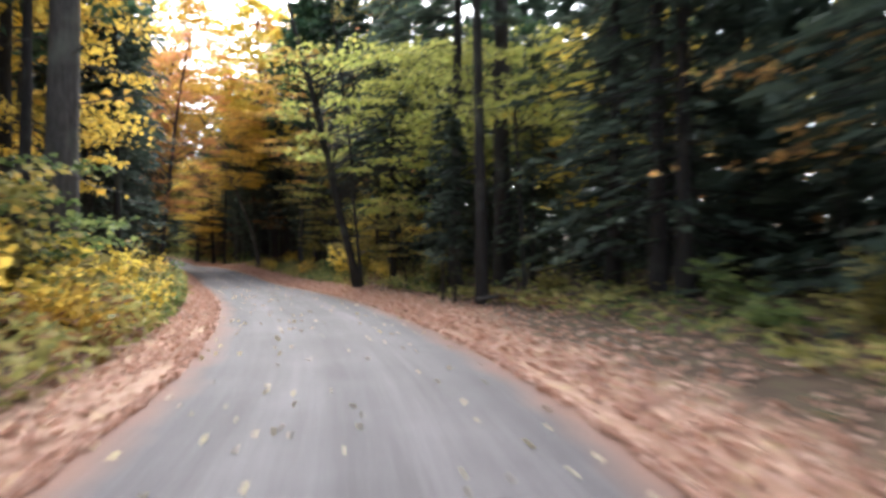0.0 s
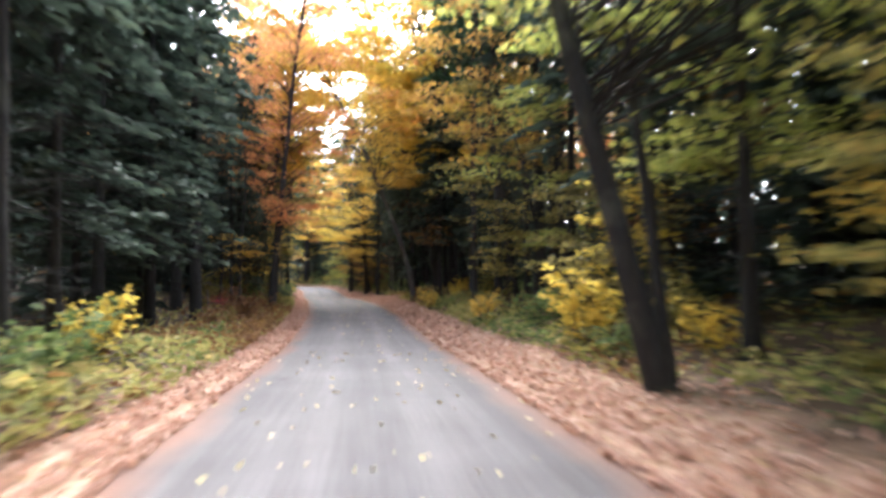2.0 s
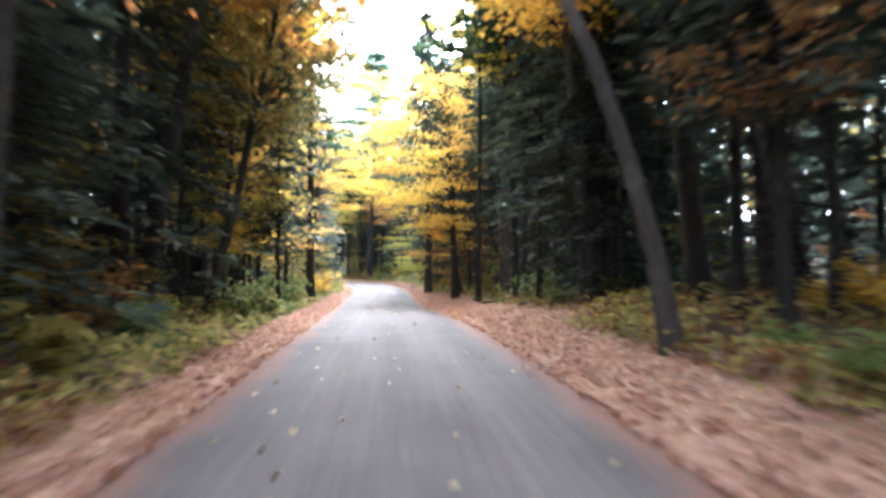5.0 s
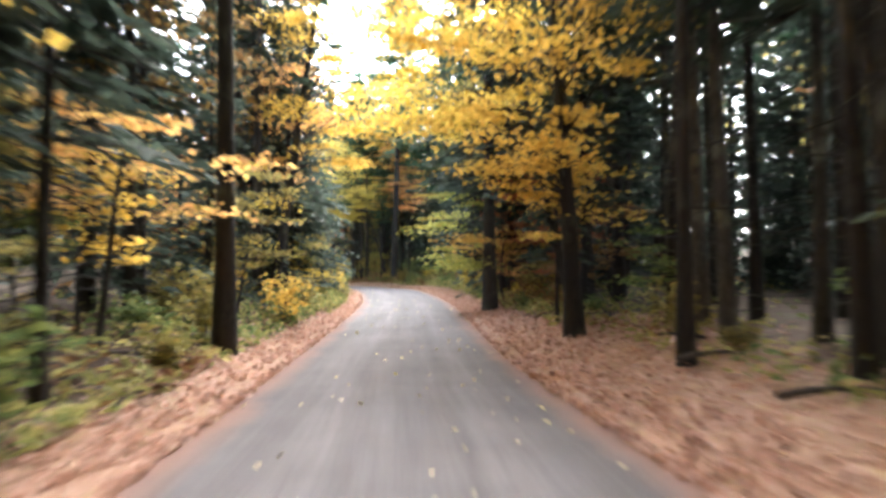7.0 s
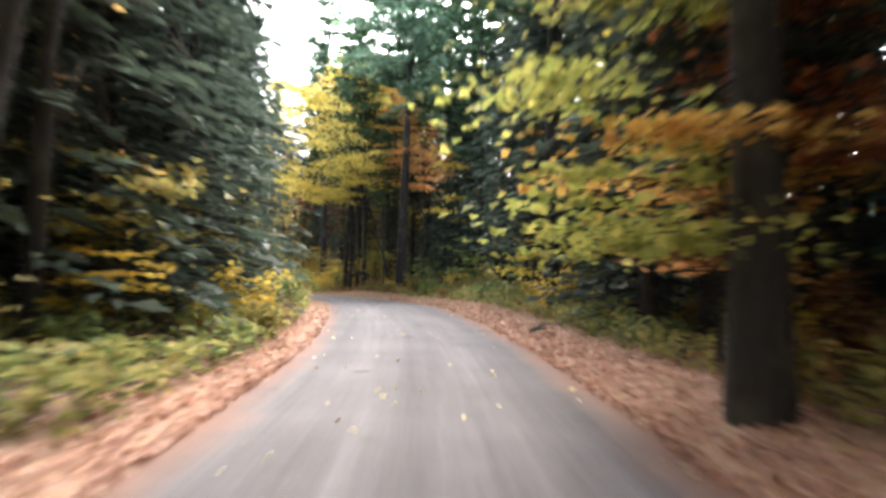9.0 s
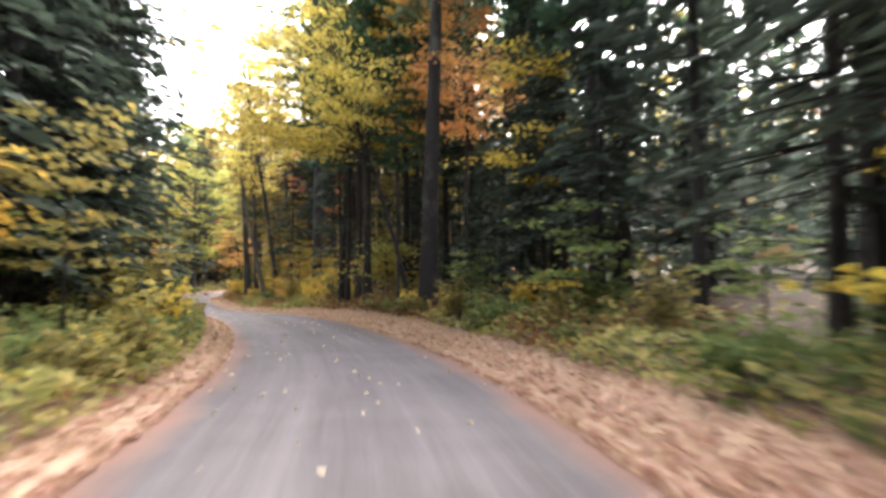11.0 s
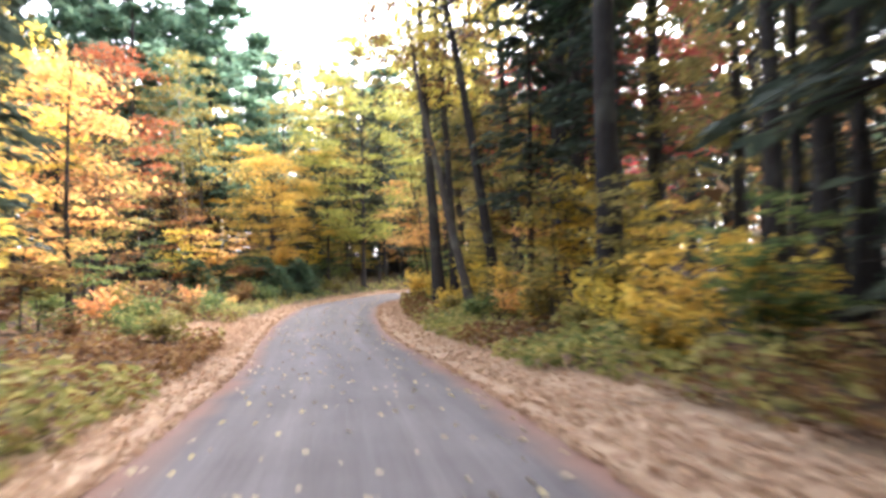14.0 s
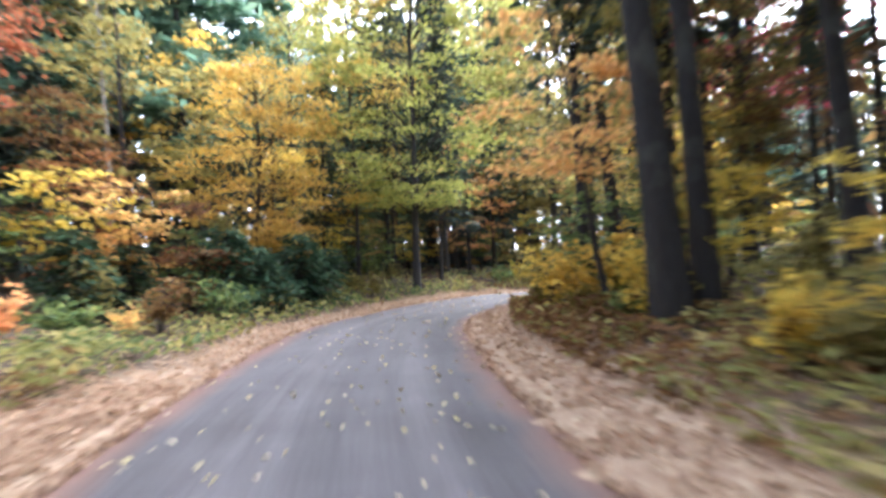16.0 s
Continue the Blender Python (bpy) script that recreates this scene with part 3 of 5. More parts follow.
DEEP_HEMLOCKS = [hemlock_parts(14, 16, 0.2, 3.0, 0.4, 30, 8, size=0.85, twigs=False), hemlock_parts(15, 13, 0.16, 2.5, 0.3, 26, 8, size=0.85, twigs=False)]
DEEP_POLES = [hemlock_parts(24, 18, 0.16, 2.1, 5.0, 18, 8, dead=14, size=0.85, twigs=False), hemlock_parts(25, 16, 0.14, 1.9, 3.0, 18, 8, dead=12, size=0.8, twigs=False)]
DEEP_PINES = [pine_parts(35, 23, 0.25, 9.5, 3.3, 10, dead=12, tufts=4, needles=5, blade=0.85), pine_parts(36, 20, 0.21, 8, 3.0, 10, dead=12, tufts=4, needles=5, blade=0.85)]
WHITE_PINES = [pine_parts(37, 23, 0.27, 6.0, 4.8, 13, tufts=7, needles=11, blade=0.78, plate=0.42, material=SOFT_PINE), pine_parts(38, 20, 0.24, 4.5, 4.2, 12, tufts=7, needles=11, blade=0.78, plate=0.42, material=SOFT_PINE)]
DEEP_MAPLES = {c: [maple_parts(80 + k, m, 12, 0.17, (2.4, 11.5), 3.6, 44, 24, 0.33)] for k, (c, m) in enumerate(
    (("yellow", YELLOW), ("orange", ORANGE), ("olive", OLIVE), ("rust", RUST), ("red", RED), ("bronze", BRONZE)))}
MAPLES = {
    "yellow": [maple_parts(41, YELLOW), maple_parts(42, YELLOW, 13, 0.22, (4.0, 12.5), 3.6, 76)],
    "orange": [maple_parts(43, ORANGE), maple_parts(44, ORANGE, 12, 0.2, (3.0, 11.5), 3.2)],
    "olive": [maple_parts(45, OLIVE, 12, 0.19, (2.6, 11.5), 3.6), maple_parts(46, OLIVE, 15, 0.24, (4.5, 14.5), 4.0, 80)],
    "rust": [maple_parts(47, RUST, 11, 0.18, (3.0, 10.5), 3.0, 60)],
    "red": [maple_parts(48, RED, 13, 0.2, (5.0, 12.5), 3.0, 60)],
    "bronze": [maple_parts(49, BRONZE, 11, 0.17, (2.0, 10.5), 3.2, 60)],
}
SAPLINGS = {
    "yellow": [sapling_parts(51, YELLOW), sapling_parts(52, YELLOW, 2.4, 12)],
    "orange": [sapling_parts(53, ORANGE, 3.8, 18), sapling_parts(54, ORANGE, 2.6, 12)],
    "olive": [sapling_parts(55, OLIVE, 4.2, 20), sapling_parts(56, OLIVE, 2.8, 14)],
    "green": [sapling_parts(57, GREEN, 3.0, 16)],
    "bronze": [sapling_parts(58, BRONZE, 3.0, 16)],
    "rust": [sapling_parts(60, RUST, 3.0, 14)],
    "red": [sapling_parts(59, RED, 1.3, 7, 24, 0.11, 0.3, low=0.6)],
}
SHRUBS = {
    "yellow": [shrub_parts(61, YELLOW), shrub_parts(62, YELLOW, 0.8, 0.7)],
    "green": [shrub_parts(63, GREEN), shrub_parts(64, GREEN, 0.7, 0.8)],
    "olive": [shrub_parts(65, OLIVE, 1.3, 0.9, 11), shrub_parts(66, OLIVE, 0.7, 0.7)],
    "bronze": [shrub_parts(67, BRONZE, 1.0, 0.8)],
    "orange": [shrub_parts(68, ORANGE, 0.9, 0.7)],
}
YOUNG_PINES = [hemlock_parts(71, 2.4, 0.03, 1.2, 0.15, 16, 12, material=PINE, size=0.3, peak=0.5)]
LEAF_WORD = {"yellow": "golden yellow", "orange": "orange", "olive": "yellowing olive-green", "rust": "rusty red-brown", "red": "scarlet",
             "bronze": "bronze-brown", "green": "still green"}

PLACED = []
GROWN = np.random.default_rng(5)


def set_out(name, parts, s, o, scale=1.0, label="", category="tree", group="", turn=None, sink=0.06):
    """Stand a plant s metres along the road and o metres to its right. turn: 'road' keeps its own x to the road's right."""
    x, y, z = on_ground(s, o)
    tangent = PLAN["now"][2]
    k = int(np.clip(np.searchsorted(PLAN["now"][1], s), 0, len(tangent) - 1))
    angle = math.degrees(math.atan2(-tangent[k, 0], tangent[k, 1])) if turn == "road" else (GROWN.uniform(0, 360) if turn is None else turn)
    base = plant(name, parts, label, category, group)
    base.matrix_world = pose(x, y, z - sink, 0, 0, angle) @ Matrix.Diagonal((scale, scale, scale, 1))
    PLACED.append((x, y))
    return base


def hemlock(s, o, scale=1.0, form=None, deep=False):
    deep = deep or abs(o) > 8.3
    f = DEEP_HEMLOCKS[int(GROWN.integers(2))] if deep else HEMLOCKS[int(GROWN.integers(3)) if form is None else form]
    return set_out("hemlock_tree", f, s, o, scale, "dark green hemlock with drooping boughs almost to the ground", "tree", "roadside hemlocks")


def pole(s, o, scale=1.0, form=None, deep=False, pale=False):
    if pale:
        return set_out("forest_conifer", PALE_POLES[0], s, o, scale, "slender conifer with pale lichen-spotted bark and dead twigs", "tree", "slender forest conifers")
    f = DEEP_POLES[int(GROWN.integers(2))] if deep else POLES[int(GROWN.integers(len(POLES))) if form is None else form]
    return set_out("forest_conifer", f, s, o, scale, "slender dark conifer with dead twigs on its lower trunk", "tree", "slender forest conifers")


def pine(s, o, scale=1.0, form=None, pale=False, deep=False):
    deep = deep or abs(o) > 9.0
    f = DEEP_PINES[int(GROWN.integers(2))] if deep else PALE_PINES[0] if pale else PINES[int(GROWN.integers(len(PINES))) if form is None else form]
    label = "tall pine with pale grey bark and a high crown" if pale else "tall dark-barked pine, bare below its high crown"
    return set_out("pine_tree", f, s, o, scale, label, "tree", "tall pines")


def white_pine(s, o, scale=1.0, form=0):
    return set_out("white_pine", WHITE_PINES[form], s, o, scale, "broad white pine with soft blue-green plates of needles", "tree", "white pines")


def maple(colour, s, o, scale=1.0, form=None, deep=False):
    fs = (DEEP_MAPLES if deep else MAPLES)[colour]
    f = fs[int(GROWN.integers(len(fs))) if form is None else form]
    return set_out("maple_tree", f, s, o, scale, "maple with tiers of " + LEAF_WORD[colour] + " autumn leaves", "tree", "autumn maples")


def sapling(colour, s, o, scale=1.0, form=None):
    fs = SAPLINGS[colour]
    f = fs[int(GROWN.integers(len(fs))) if form is None else form]
    return set_out("sapling", f, s, o, scale, "thin maple sapling with " + LEAF_WORD[colour] + " leaves at the wood's edge", "sapling", "saplings", sink=0.03)


def shrub(colour, s, o, scale=1.0, form=None):
    fs = SHRUBS[colour]
    f = fs[int(GROWN.integers(len(fs))) if form is None else form]
    return set_out("shrub", f, s, o, scale, "low bush with " + LEAF_WORD[colour] + " leaves beside the road", "shrub", "roadside shrubs", sink=0.02)


# ---- single trees that mark the way, from the start onwards ----
def own_maple(seed, material, s, o, label, group="", **form):
    fine = form.pop("fine", form.get("height", 11) < 14.5)
    form["size"], form["per"] = form.get("size", 0.19) * (0.74 if fine else 1.04), int(form.get("per", 56) * (1.75 if fine else 0.78))
    return set_out("maple_tree", maple_parts(seed, material, **form), s, o, 1, label, "tree", group, turn="road")


own_maple(101, LIME, 27.9, 3.8, "leaning twin-stemmed maple with spreading light green leaves", height=17, radius=0.175, crown=(4.4, 10.2), spread=6.2, sprays=100,
          per=60, lean=(-4.0, 1.0), shift=(3.2, -0.6), second=(-1.2, 0.8), flatness=0.08)
for s, o, k in ((33, 11.5, 1.0), (36, 13, 1.1), (30, 12.5, 1.0), (38.5, 10.5, 0.9), (27, 14, 1.1), (41, 13, 1.0), (34.5, 15.5, 1.1), (31, 9.4, 0.7)):
    hemlock(s, o, k, deep=True)
own_maple(181, LIME, 24.4, 8.4, "maple with level sprays of light green leaves", height=10, radius=0.08, crown=(4.4, 9.0), spread=4.6, sprays=84, per=54, lean=(-1.6, 0), flatness=0.06)
own_maple(200, LIME, 28.6, 11.4, "tall maple with light green leaves among hemlocks", height=12, radius=0.1, crown=(5.4, 11.0), spread=4.2, sprays=56, per=54, flatness=0.07)
own_maple(191, LIME, 29.4, 5.9, "young maple with one level tier of light green leaves", height=4.4, radius=0.04, crown=(3.0, 3.7), spread=1.7, sprays=12, per=54, lean=(-0.4, 0), flatness=0.06)
own_maple(192, GOLD, 26.6, 6.3, "young maple with a single golden tier in deep shade", height=3.0, radius=0.03, crown=(1.9, 2.3), spread=1.0, sprays=6, per=34, lean=(-0.2, 0), flatness=0.06)
for s, o, k in ((14, 13.5, 1.0), (10, 14.5, 1.1), (7, 13, 1.1), (10, 12, 1.0), (18, 14, 1.0), (6, 11, 1.0), (22, 14, 1.0)):
    hemlock(s, o, k, deep=True)
own_maple(162, LIME, 17.4, 6.0, "slim maple with level sprays of light green leaves", height=8, radius=0.06, crown=(4.6, 6.6), spread=2.4, sprays=16, per=50, lean=(-0.6, 0), flatness=0.06)
own_maple(163, ORANGE, 8.6, 7.2, "slim maple with orange-yellow sprays in the shade", height=6, radius=0.05, crown=(2.2, 4.4), spread=1.4, sprays=5, per=26, flatness=0.06)
pine(16.4, 4.35, 1.15, 4), pole(17.5, 4.0, 0.36, 2), pole(18.4, 3.95, 0.4, 2), hemlock(11.5, 6.6, 0.75, 1), hemlock(14.6, 7.0, 0.8, 1), hemlock(19.4, 7.2, 0.45, 3), hemlock(24.8, 6.9, 0.38, 3)
for s, o, k, f, tint in ((7.5, -3.9, 1.1, 0, "olive"), (9.0, -4.6, 1.3, 0, "yellow"), (10.2, -3.8, 1.0, 1, "yellow"), (11.5, -4.6, 1.4, 0, "olive"), (12.6, -3.8, 1.0, 0, "yellow"), (13.8, -4.8, 1.4, 0, "yellow"), (15.2, -4.0, 1.1, 1, "green"),
                        (17.0, -4.3, 1.2, 0, "yellow"), (6.4, -4.8, 1.4, 0, "green"), (8.2, -5.4, 1.5, 0, "yellow"), (19.0, -4.0, 1.1, 0, "olive"), (30.9, -4.3, 1.0, 0, "yellow")):
    shrub(tint, s, o, k, f)
shrub("yellow", 32.1, 4.2, 1.3, 0), shrub("yellow", 50.9, 3.6, 0.8, 0), sapling("yellow", 32.6, 4.5, 0.6, 1)
for sd, m, s, o, h in ((164, YELLOW, 63, -5.4, 23), (165, YELLOW, 60, 7.5, 22), (166, YELLOW, 55, 8.6, 21), (183, GOLD, 71, -6.4, 20), (185, YELLOW, 22, -9.5, 15), (169, ORANGE, 57, 15, 22), (170, YELLOW, 36, -11.5, 20), (171, YELLOW, 66, 13, 22)):
    own_maple(sd, m, s, o, "tall maple with a luminous autumn crown", "tall maples", height=h, radius=0.2, crown=(h * 0.35, h), spread=4.6, sprays=190 if 58 < s < 80 else 100, per=54, size=0.32, lean=(-math.copysign(3.8 if 58 < s < 80 else 1.8, o), 0))
pine(20.6, 6.8, 1.0, 1)
for s, o, k, f in ((9, 9.0, 1.0, 1), (14, 10.5, 0.8, 1), (20, 11.5, 0.8, 0), (17, 8.0, 0.5, 2), (4, 10, 1.1, 1), (27.5, 7.6, 0.3, 2), (23.5, 8.2, 0.3, 2),
                   (12, 8.2, 0.55, 0), (7, 7.6, 0.8, 0), (32, 9.0, 0.9, 0), (36, 8.0, 0.7, 2), (1, 8.5, 1.0, 1)):
    hemlock(s, o, k, f)
pole(21.4, 5.4, 1.15, 1), pole(28.6, 5.5, 0.85, 0), pole(12, 6.4, 1.0, 1), pole(33, 6.0, 0.9, 2)
pole(38.6, 6.1, 0.95, 0), pole(45.4, 7.2, 1.2, 1), pole(43, 9.5, 1.1, 1), pole(50, 6.4, 0.8, 2), pine(38, 11, 1.0, 2), pine(47.5, 8.8, 0.9, 0)
sapling("olive", 24.5, 4.8, 0.8, 0), sapling("olive", 33.5, 5.0, 0.8, 1)
own_maple(111, LIME, 40.6, 6.8, "maple with loose tiers of light green leaves", height=10, radius=0.1, crown=(2.0, 7.4), spread=2.8, sprays=22, lean=(-1.0, 0), flatness=0.07)
own_maple(112, OLIVE, 43.6, 7.2, "maple with thin olive leaves under the conifers", height=9, radius=0.09, crown=(2.4, 8.6), spread=3.2, sprays=50, lean=(-1.6, 0), flatness=0.08)
own_maple(202, GOLD, 45.0, 6.2, "maple with dull golden leaves before dark pines", height=14, radius=0.1, crown=(5.6, 14.5), spread=3.4, sprays=64, per=40, lean=(-2.0, 0))
for s, o, k, f in ((49.6, 9.4, 0.45, 3), (53.4, 8.4, 0.45, 3)):
    hemlock(s, o, k, f)
for s, o, k, f in ((46.2, 6.9, 1.0, 3), (48.2, 6.2, 1.1, 4), (49.4, 5.4, 1.0, 3), (51.0, 7.4, 1.0, 4), (52.6, 6.0, 1.0, 3), (47.4, 8.6, 1.1, 4)):
    pine(s, o, k, f)
maple("bronze", 37, 9.0, 0.8), maple("olive", 40, 11, 0.9, 1), maple("orange", 50, 13, 1.1, 1)
own_maple(102, YELLOW, 57.2, 3.8, "grey maple leaning far over the road with yellow leaves", height=14, radius=0.15, crown=(6.6, 14.5), spread=4.2, sprays=110, lean=(-5.4, 1.2), bark=BARK_GREY, curve=1.4)
own_maple(103, BRONZE, 56.2, 4.9, "slim young maple with faded brownish leaves", height=5.2, radius=0.05, crown=(3.0, 5.4), spread=1.2, sprays=8, per=36, lean=(-0.8, 0))
for k, (ds, do, r) in enumerate(((0, 0, 0.9), (0.8, 0.5, 0.8), (0.4, 1.0, 0.9), (1.6, 0.2, 0.8), (2.2, 1.1, 1.0))):
    pole(56.8 + ds, 5.2 + do, r, (2, 0, 2, 0, 1)[k])
for s, o, k, f in ((52, 8.0, 0.8, 2), (63, 8.5, 0.9, 1), (66, 6.2, 0.75, 0), (71, 8.2, 0.8, 1), (68, 9.5, 0.9, 1), (73, 9.6, 0.8, 2)):
    hemlock(s, o, k, f)
own_maple(113, YELLOW, 66, 5.4, "maple with golden leaves behind the leaning one", height=16, radius=0.2, crown=(7.5, 16), spread=3.6, sprays=80, lean=(-1.5, 0))
own_maple(114, ORANGE, 71, 9.5, "tall maple with pale orange leaves", height=17, radius=0.2, crown=(8, 17), spread=3.6, sprays=70)
pine(14.8, -4.9, 1.3, 0, pale=True), pine(16, -5.8, 0.7, 2), pine(20, -7.2, 0.8, 0)
for s, o, k, f in ((33, -8.0, 1.0, 3), (37, -6.4, 0.9, 3), (41, -8.4, 1.0, 1), (33.5, -6.0, 0.8, 3), (40, -6.0, 0.85, 3), (47, -9.5, 1.0, 1)):
    hemlock(s, o, k, f)
for s, o, k in ((54, -9.6, 1.0), (58, -12, 1.0), (50, 12, 0.4), (53, 13, 0.45), (47, 11.5, 0.4), (56, 14, 0.45), (49.5, 15.5, 0.45), (45, 13.5, 0.45), (52, 16, 0.5), (84, 11, 0.35), (88, 12, 0.35), (91, 13, 0.4), (80, 12.5, 0.4), (86, 15, 0.4), (82, 16, 0.4), (77, 11.5, 0.4), (79.5, 10.5, 0.35), (83, 12.8, 0.4), (74, 12.5, 0.45), (81.4, 11.6, 0.38), (85.6, 12.6, 0.4), (89.0, 11.2, 0.6), (88.4, 12.8, 0.65), (94.4, 13.2, 0.85), (93.6, 15.4, 0.95)):
    hemlock(s, o, k, deep=True)
pole(31.5, -6.6, 1.1, 1), pole(30.2, -5.4, 1.0, 0), maple("yellow", 30.5, -10.5, 1.2, 1), pole(43.8, -5.5, 1.2, 0), pole(43.1, -6.8, 0.9, 0), pole(42.2, -6.9, 0.9, 2), pole(47.2, -6.9, 1.0, 1), pole(51.6, -5.4, 0.8, 2)
sapling("red", 48.2, -5.3, 0.6), sapling("bronze", 88.4, 5.0, 0.8), sapling("rust", 90.2, 5.6, 0.9), sapling("bronze", 89.2, 6.6, 1.0), sapling("olive", 91.4, 4.6, 0.7), shrub("bronze", 87.6, 4.4, 0.9), shrub("bronze", 90.6, 4.2, 0.9), shrub("green", 7.6, 5.2, 0.7), shrub("green", 9.3, 5.8, 0.8), shrub("olive", 6.6, 5.6, 0.7), sapling("green", 13.5, -4.6, 1.0), sapling("olive", 11, -4.9, 0.9)
set_out("dead_stake", [("stem", Wood().limb([[0, 0, 0], [0.02, 0.01, 0.5], [0.03, 0, 1.05]], [0.035, 0.032, 0.026], 6).mesh("stake", BARK_PALE))], 48.4, -5.9, 1, "pale bare dead stem standing beside the red sapling", "stake")
own_maple(104, ORANGE, 54.2, -3.8, "tall maple heavy with orange leaves hanging over the road", height=18, radius=0.19, crown=(4.2, 17.5), spread=3.3, sprays=120, fine=True, per=48, lean=(1.4, -0.8), shift=(0.4, -0.6), flatness=0.1)
own_maple(205, YELLOW, 19.6, -6.2, "maple with golden yellow leaves at the wood edge", height=10, radius=0.09, crown=(2.4, 9.5), spread=2.2, sprays=40)
own_maple(105, GOLD, 51.0, -5.0, "slim maple with a few tiers of yellow leaves", height=9, radius=0.08, crown=(1.8, 4.0), spread=0.8, sprays=6, per=34, flatness=0.07)
hemlock(57, -5.6, 0.8, 0), hemlock(62, -5.4, 0.85, 1), hemlock(59, -8.5, 1.0, 1), pole(66, -5.4, 0.8, 2), pole(67.5, -6.6, 0.9, 0), hemlock(64, -8.4, 1.0, 0), pole(54, -6.2, 0.8, 2), pole(56, -7.4, 1.0, 0)
own_maple(143, ORANGE, 61, -7.0, "tall maple with pale orange crown above the hemlocks", height=18, radius=0.2, crown=(8, 18), spread=4.0, sprays=90, lean=(1.5, 0))
own_maple(144, YELLOW, 76, 6.6, "tall maple with a golden crown above dark conifers", height=18, radius=0.2, crown=(9, 18), spread=3.8, sprays=80, lean=(-1.5, 0))
own_maple(145, ORANGE, 50.5, 9.5, "tall maple with orange crown among slender trunks", height=17, radius=0.17, crown=(8, 17), spread=3.4, sprays=60)
for sd, m, s, o, h, w in ((151, ORANGE, 60.5, 5.8, 21, 4.2), (152, YELLOW, 70, -6.5, 19, 4.2), (155, ORANGE, 75, -7.4, 21, 4.2), (156, OLIVE, 41, 9.8, 17, 3.4)):
    own_maple(sd, m, s, o, "tall old maple, its autumn crown high over the road", "tall maples", height=h, radius=0.22, crown=(h * 0.45, h), spread=w, sprays=90, per=50, size=0.24, lean=(-math.copysign(1.6, o), 0))
own_maple(186, OLIVE, 66, -4.7, "maple with yellow leaves arching over the road", height=11, radius=0.13, crown=(4.8, 11), spread=3.2, sprays=72, lean=(2.4, 0))
for s, o, k, f in ((66.5, 6.0, 0.95, 3), (69.5, 6.6, 1.0, 3), (72.5, 7.4, 0.9, 1), (68.0, 8.4, 1.1, 3)):
    hemlock(s, o, k, f)
own_maple(115, OLIVE, 69, -5.2, "maple with olive-yellow leaves low over the verge", height=9, radius=0.12, crown=(2.0, 8.5), spread=2.6, sprays=50, lean=(1.0, 0))

pole(69.0, -3.3, 0.6, 2), pole(75.0, -3.8, 0.8, 2), pole(73.6, -4.6, 0.7, 2), pole(78, -6.4, 0.8, 2), hemlock(83.5, -7.2, 0.8, 1), hemlock(88, -5.8, 0.6, 0), pole(74, -7.4, 0.9, 0), pole(76.2, -5.6, 0.7, 2), pine(80.6, -3.3, 0.8, 0), pole(72, -6.2, 0.9, 0), pole(77, -6.8, 1.0, 1), pole(83, -6.0, 0.9, 0)
own_maple(116, ORANGE, 79.0, -4.9, "young maple with orange tiers between dark trunks", height=6.0, radius=0.06, crown=(1.6, 4.4), spread=2.0, sprays=13, per=56, lean=(0.6, 0), flatness=0.08)
own_maple(117, GOLD, 72.5, -5.6, "young maple with brownish-yellow leaves", height=8, radius=0.08, crown=(2.5, 8), spread=2.4, sprays=46, per=50)
own_maple(118, YELLOW, 70.5, -4.4, "young maple with pale yellow leaves", height=6, radius=0.06, crown=(1.8, 5.6), spread=1.8, sprays=22, per=50)
own_maple(106, YELLOW, 94.2, -5.2, "maple glowing with golden yellow leaves over the road", height=14, radius=0.2, crown=(5.6, 15.0), spread=3.6, sprays=80, lean=(1.8, 0.3), shift=(1.6, 0))
own_maple(119, YELLOW, 92.5, -6.0, "low maple with green and yellow leaves", height=6.5, radius=0.09, crown=(1.8, 5.0), spread=1.6, sprays=11, lean=(0.3, 0))
own_maple(120, BRONZE, 84, -6.2, "maple with brownish-yellow leaves among dark trunks", height=12, radius=0.14, crown=(5, 12), spread=3.0, sprays=64)
own_maple(107, ORANGE, 95.6, -5.0, "maple with yellow-orange leaves at the bend", height=10, radius=0.16, crown=(4.6, 9.5), spread=2.0, sprays=16, lean=(0.4, 0))
shrub("olive", 90.3, -4.0, 0.9, 0), shrub("olive", 91.4, -3.7, 0.9, 0), sapling("yellow", 96.5, -4.6, 0.7, 1)
for s, o, k, f in ((101.0, -5.0, 0.8, 1), (98.5, -5.3, 0.8, 0), (96.8, -6.4, 0.9, 1), (104.5, -5.5, 0.95, 0), (108, -5.6, 0.95, 0), (112, -5.2, 0.8, 2), (106, -8.5, 1.1, 1), (101, -8.0, 1.0, 0), (98, -7.4, 1.0, 1), (111, -8.0, 1.0, 1)):
    hemlock(s, o, k, f)
pole(95, -6.0, 1.15, 1)


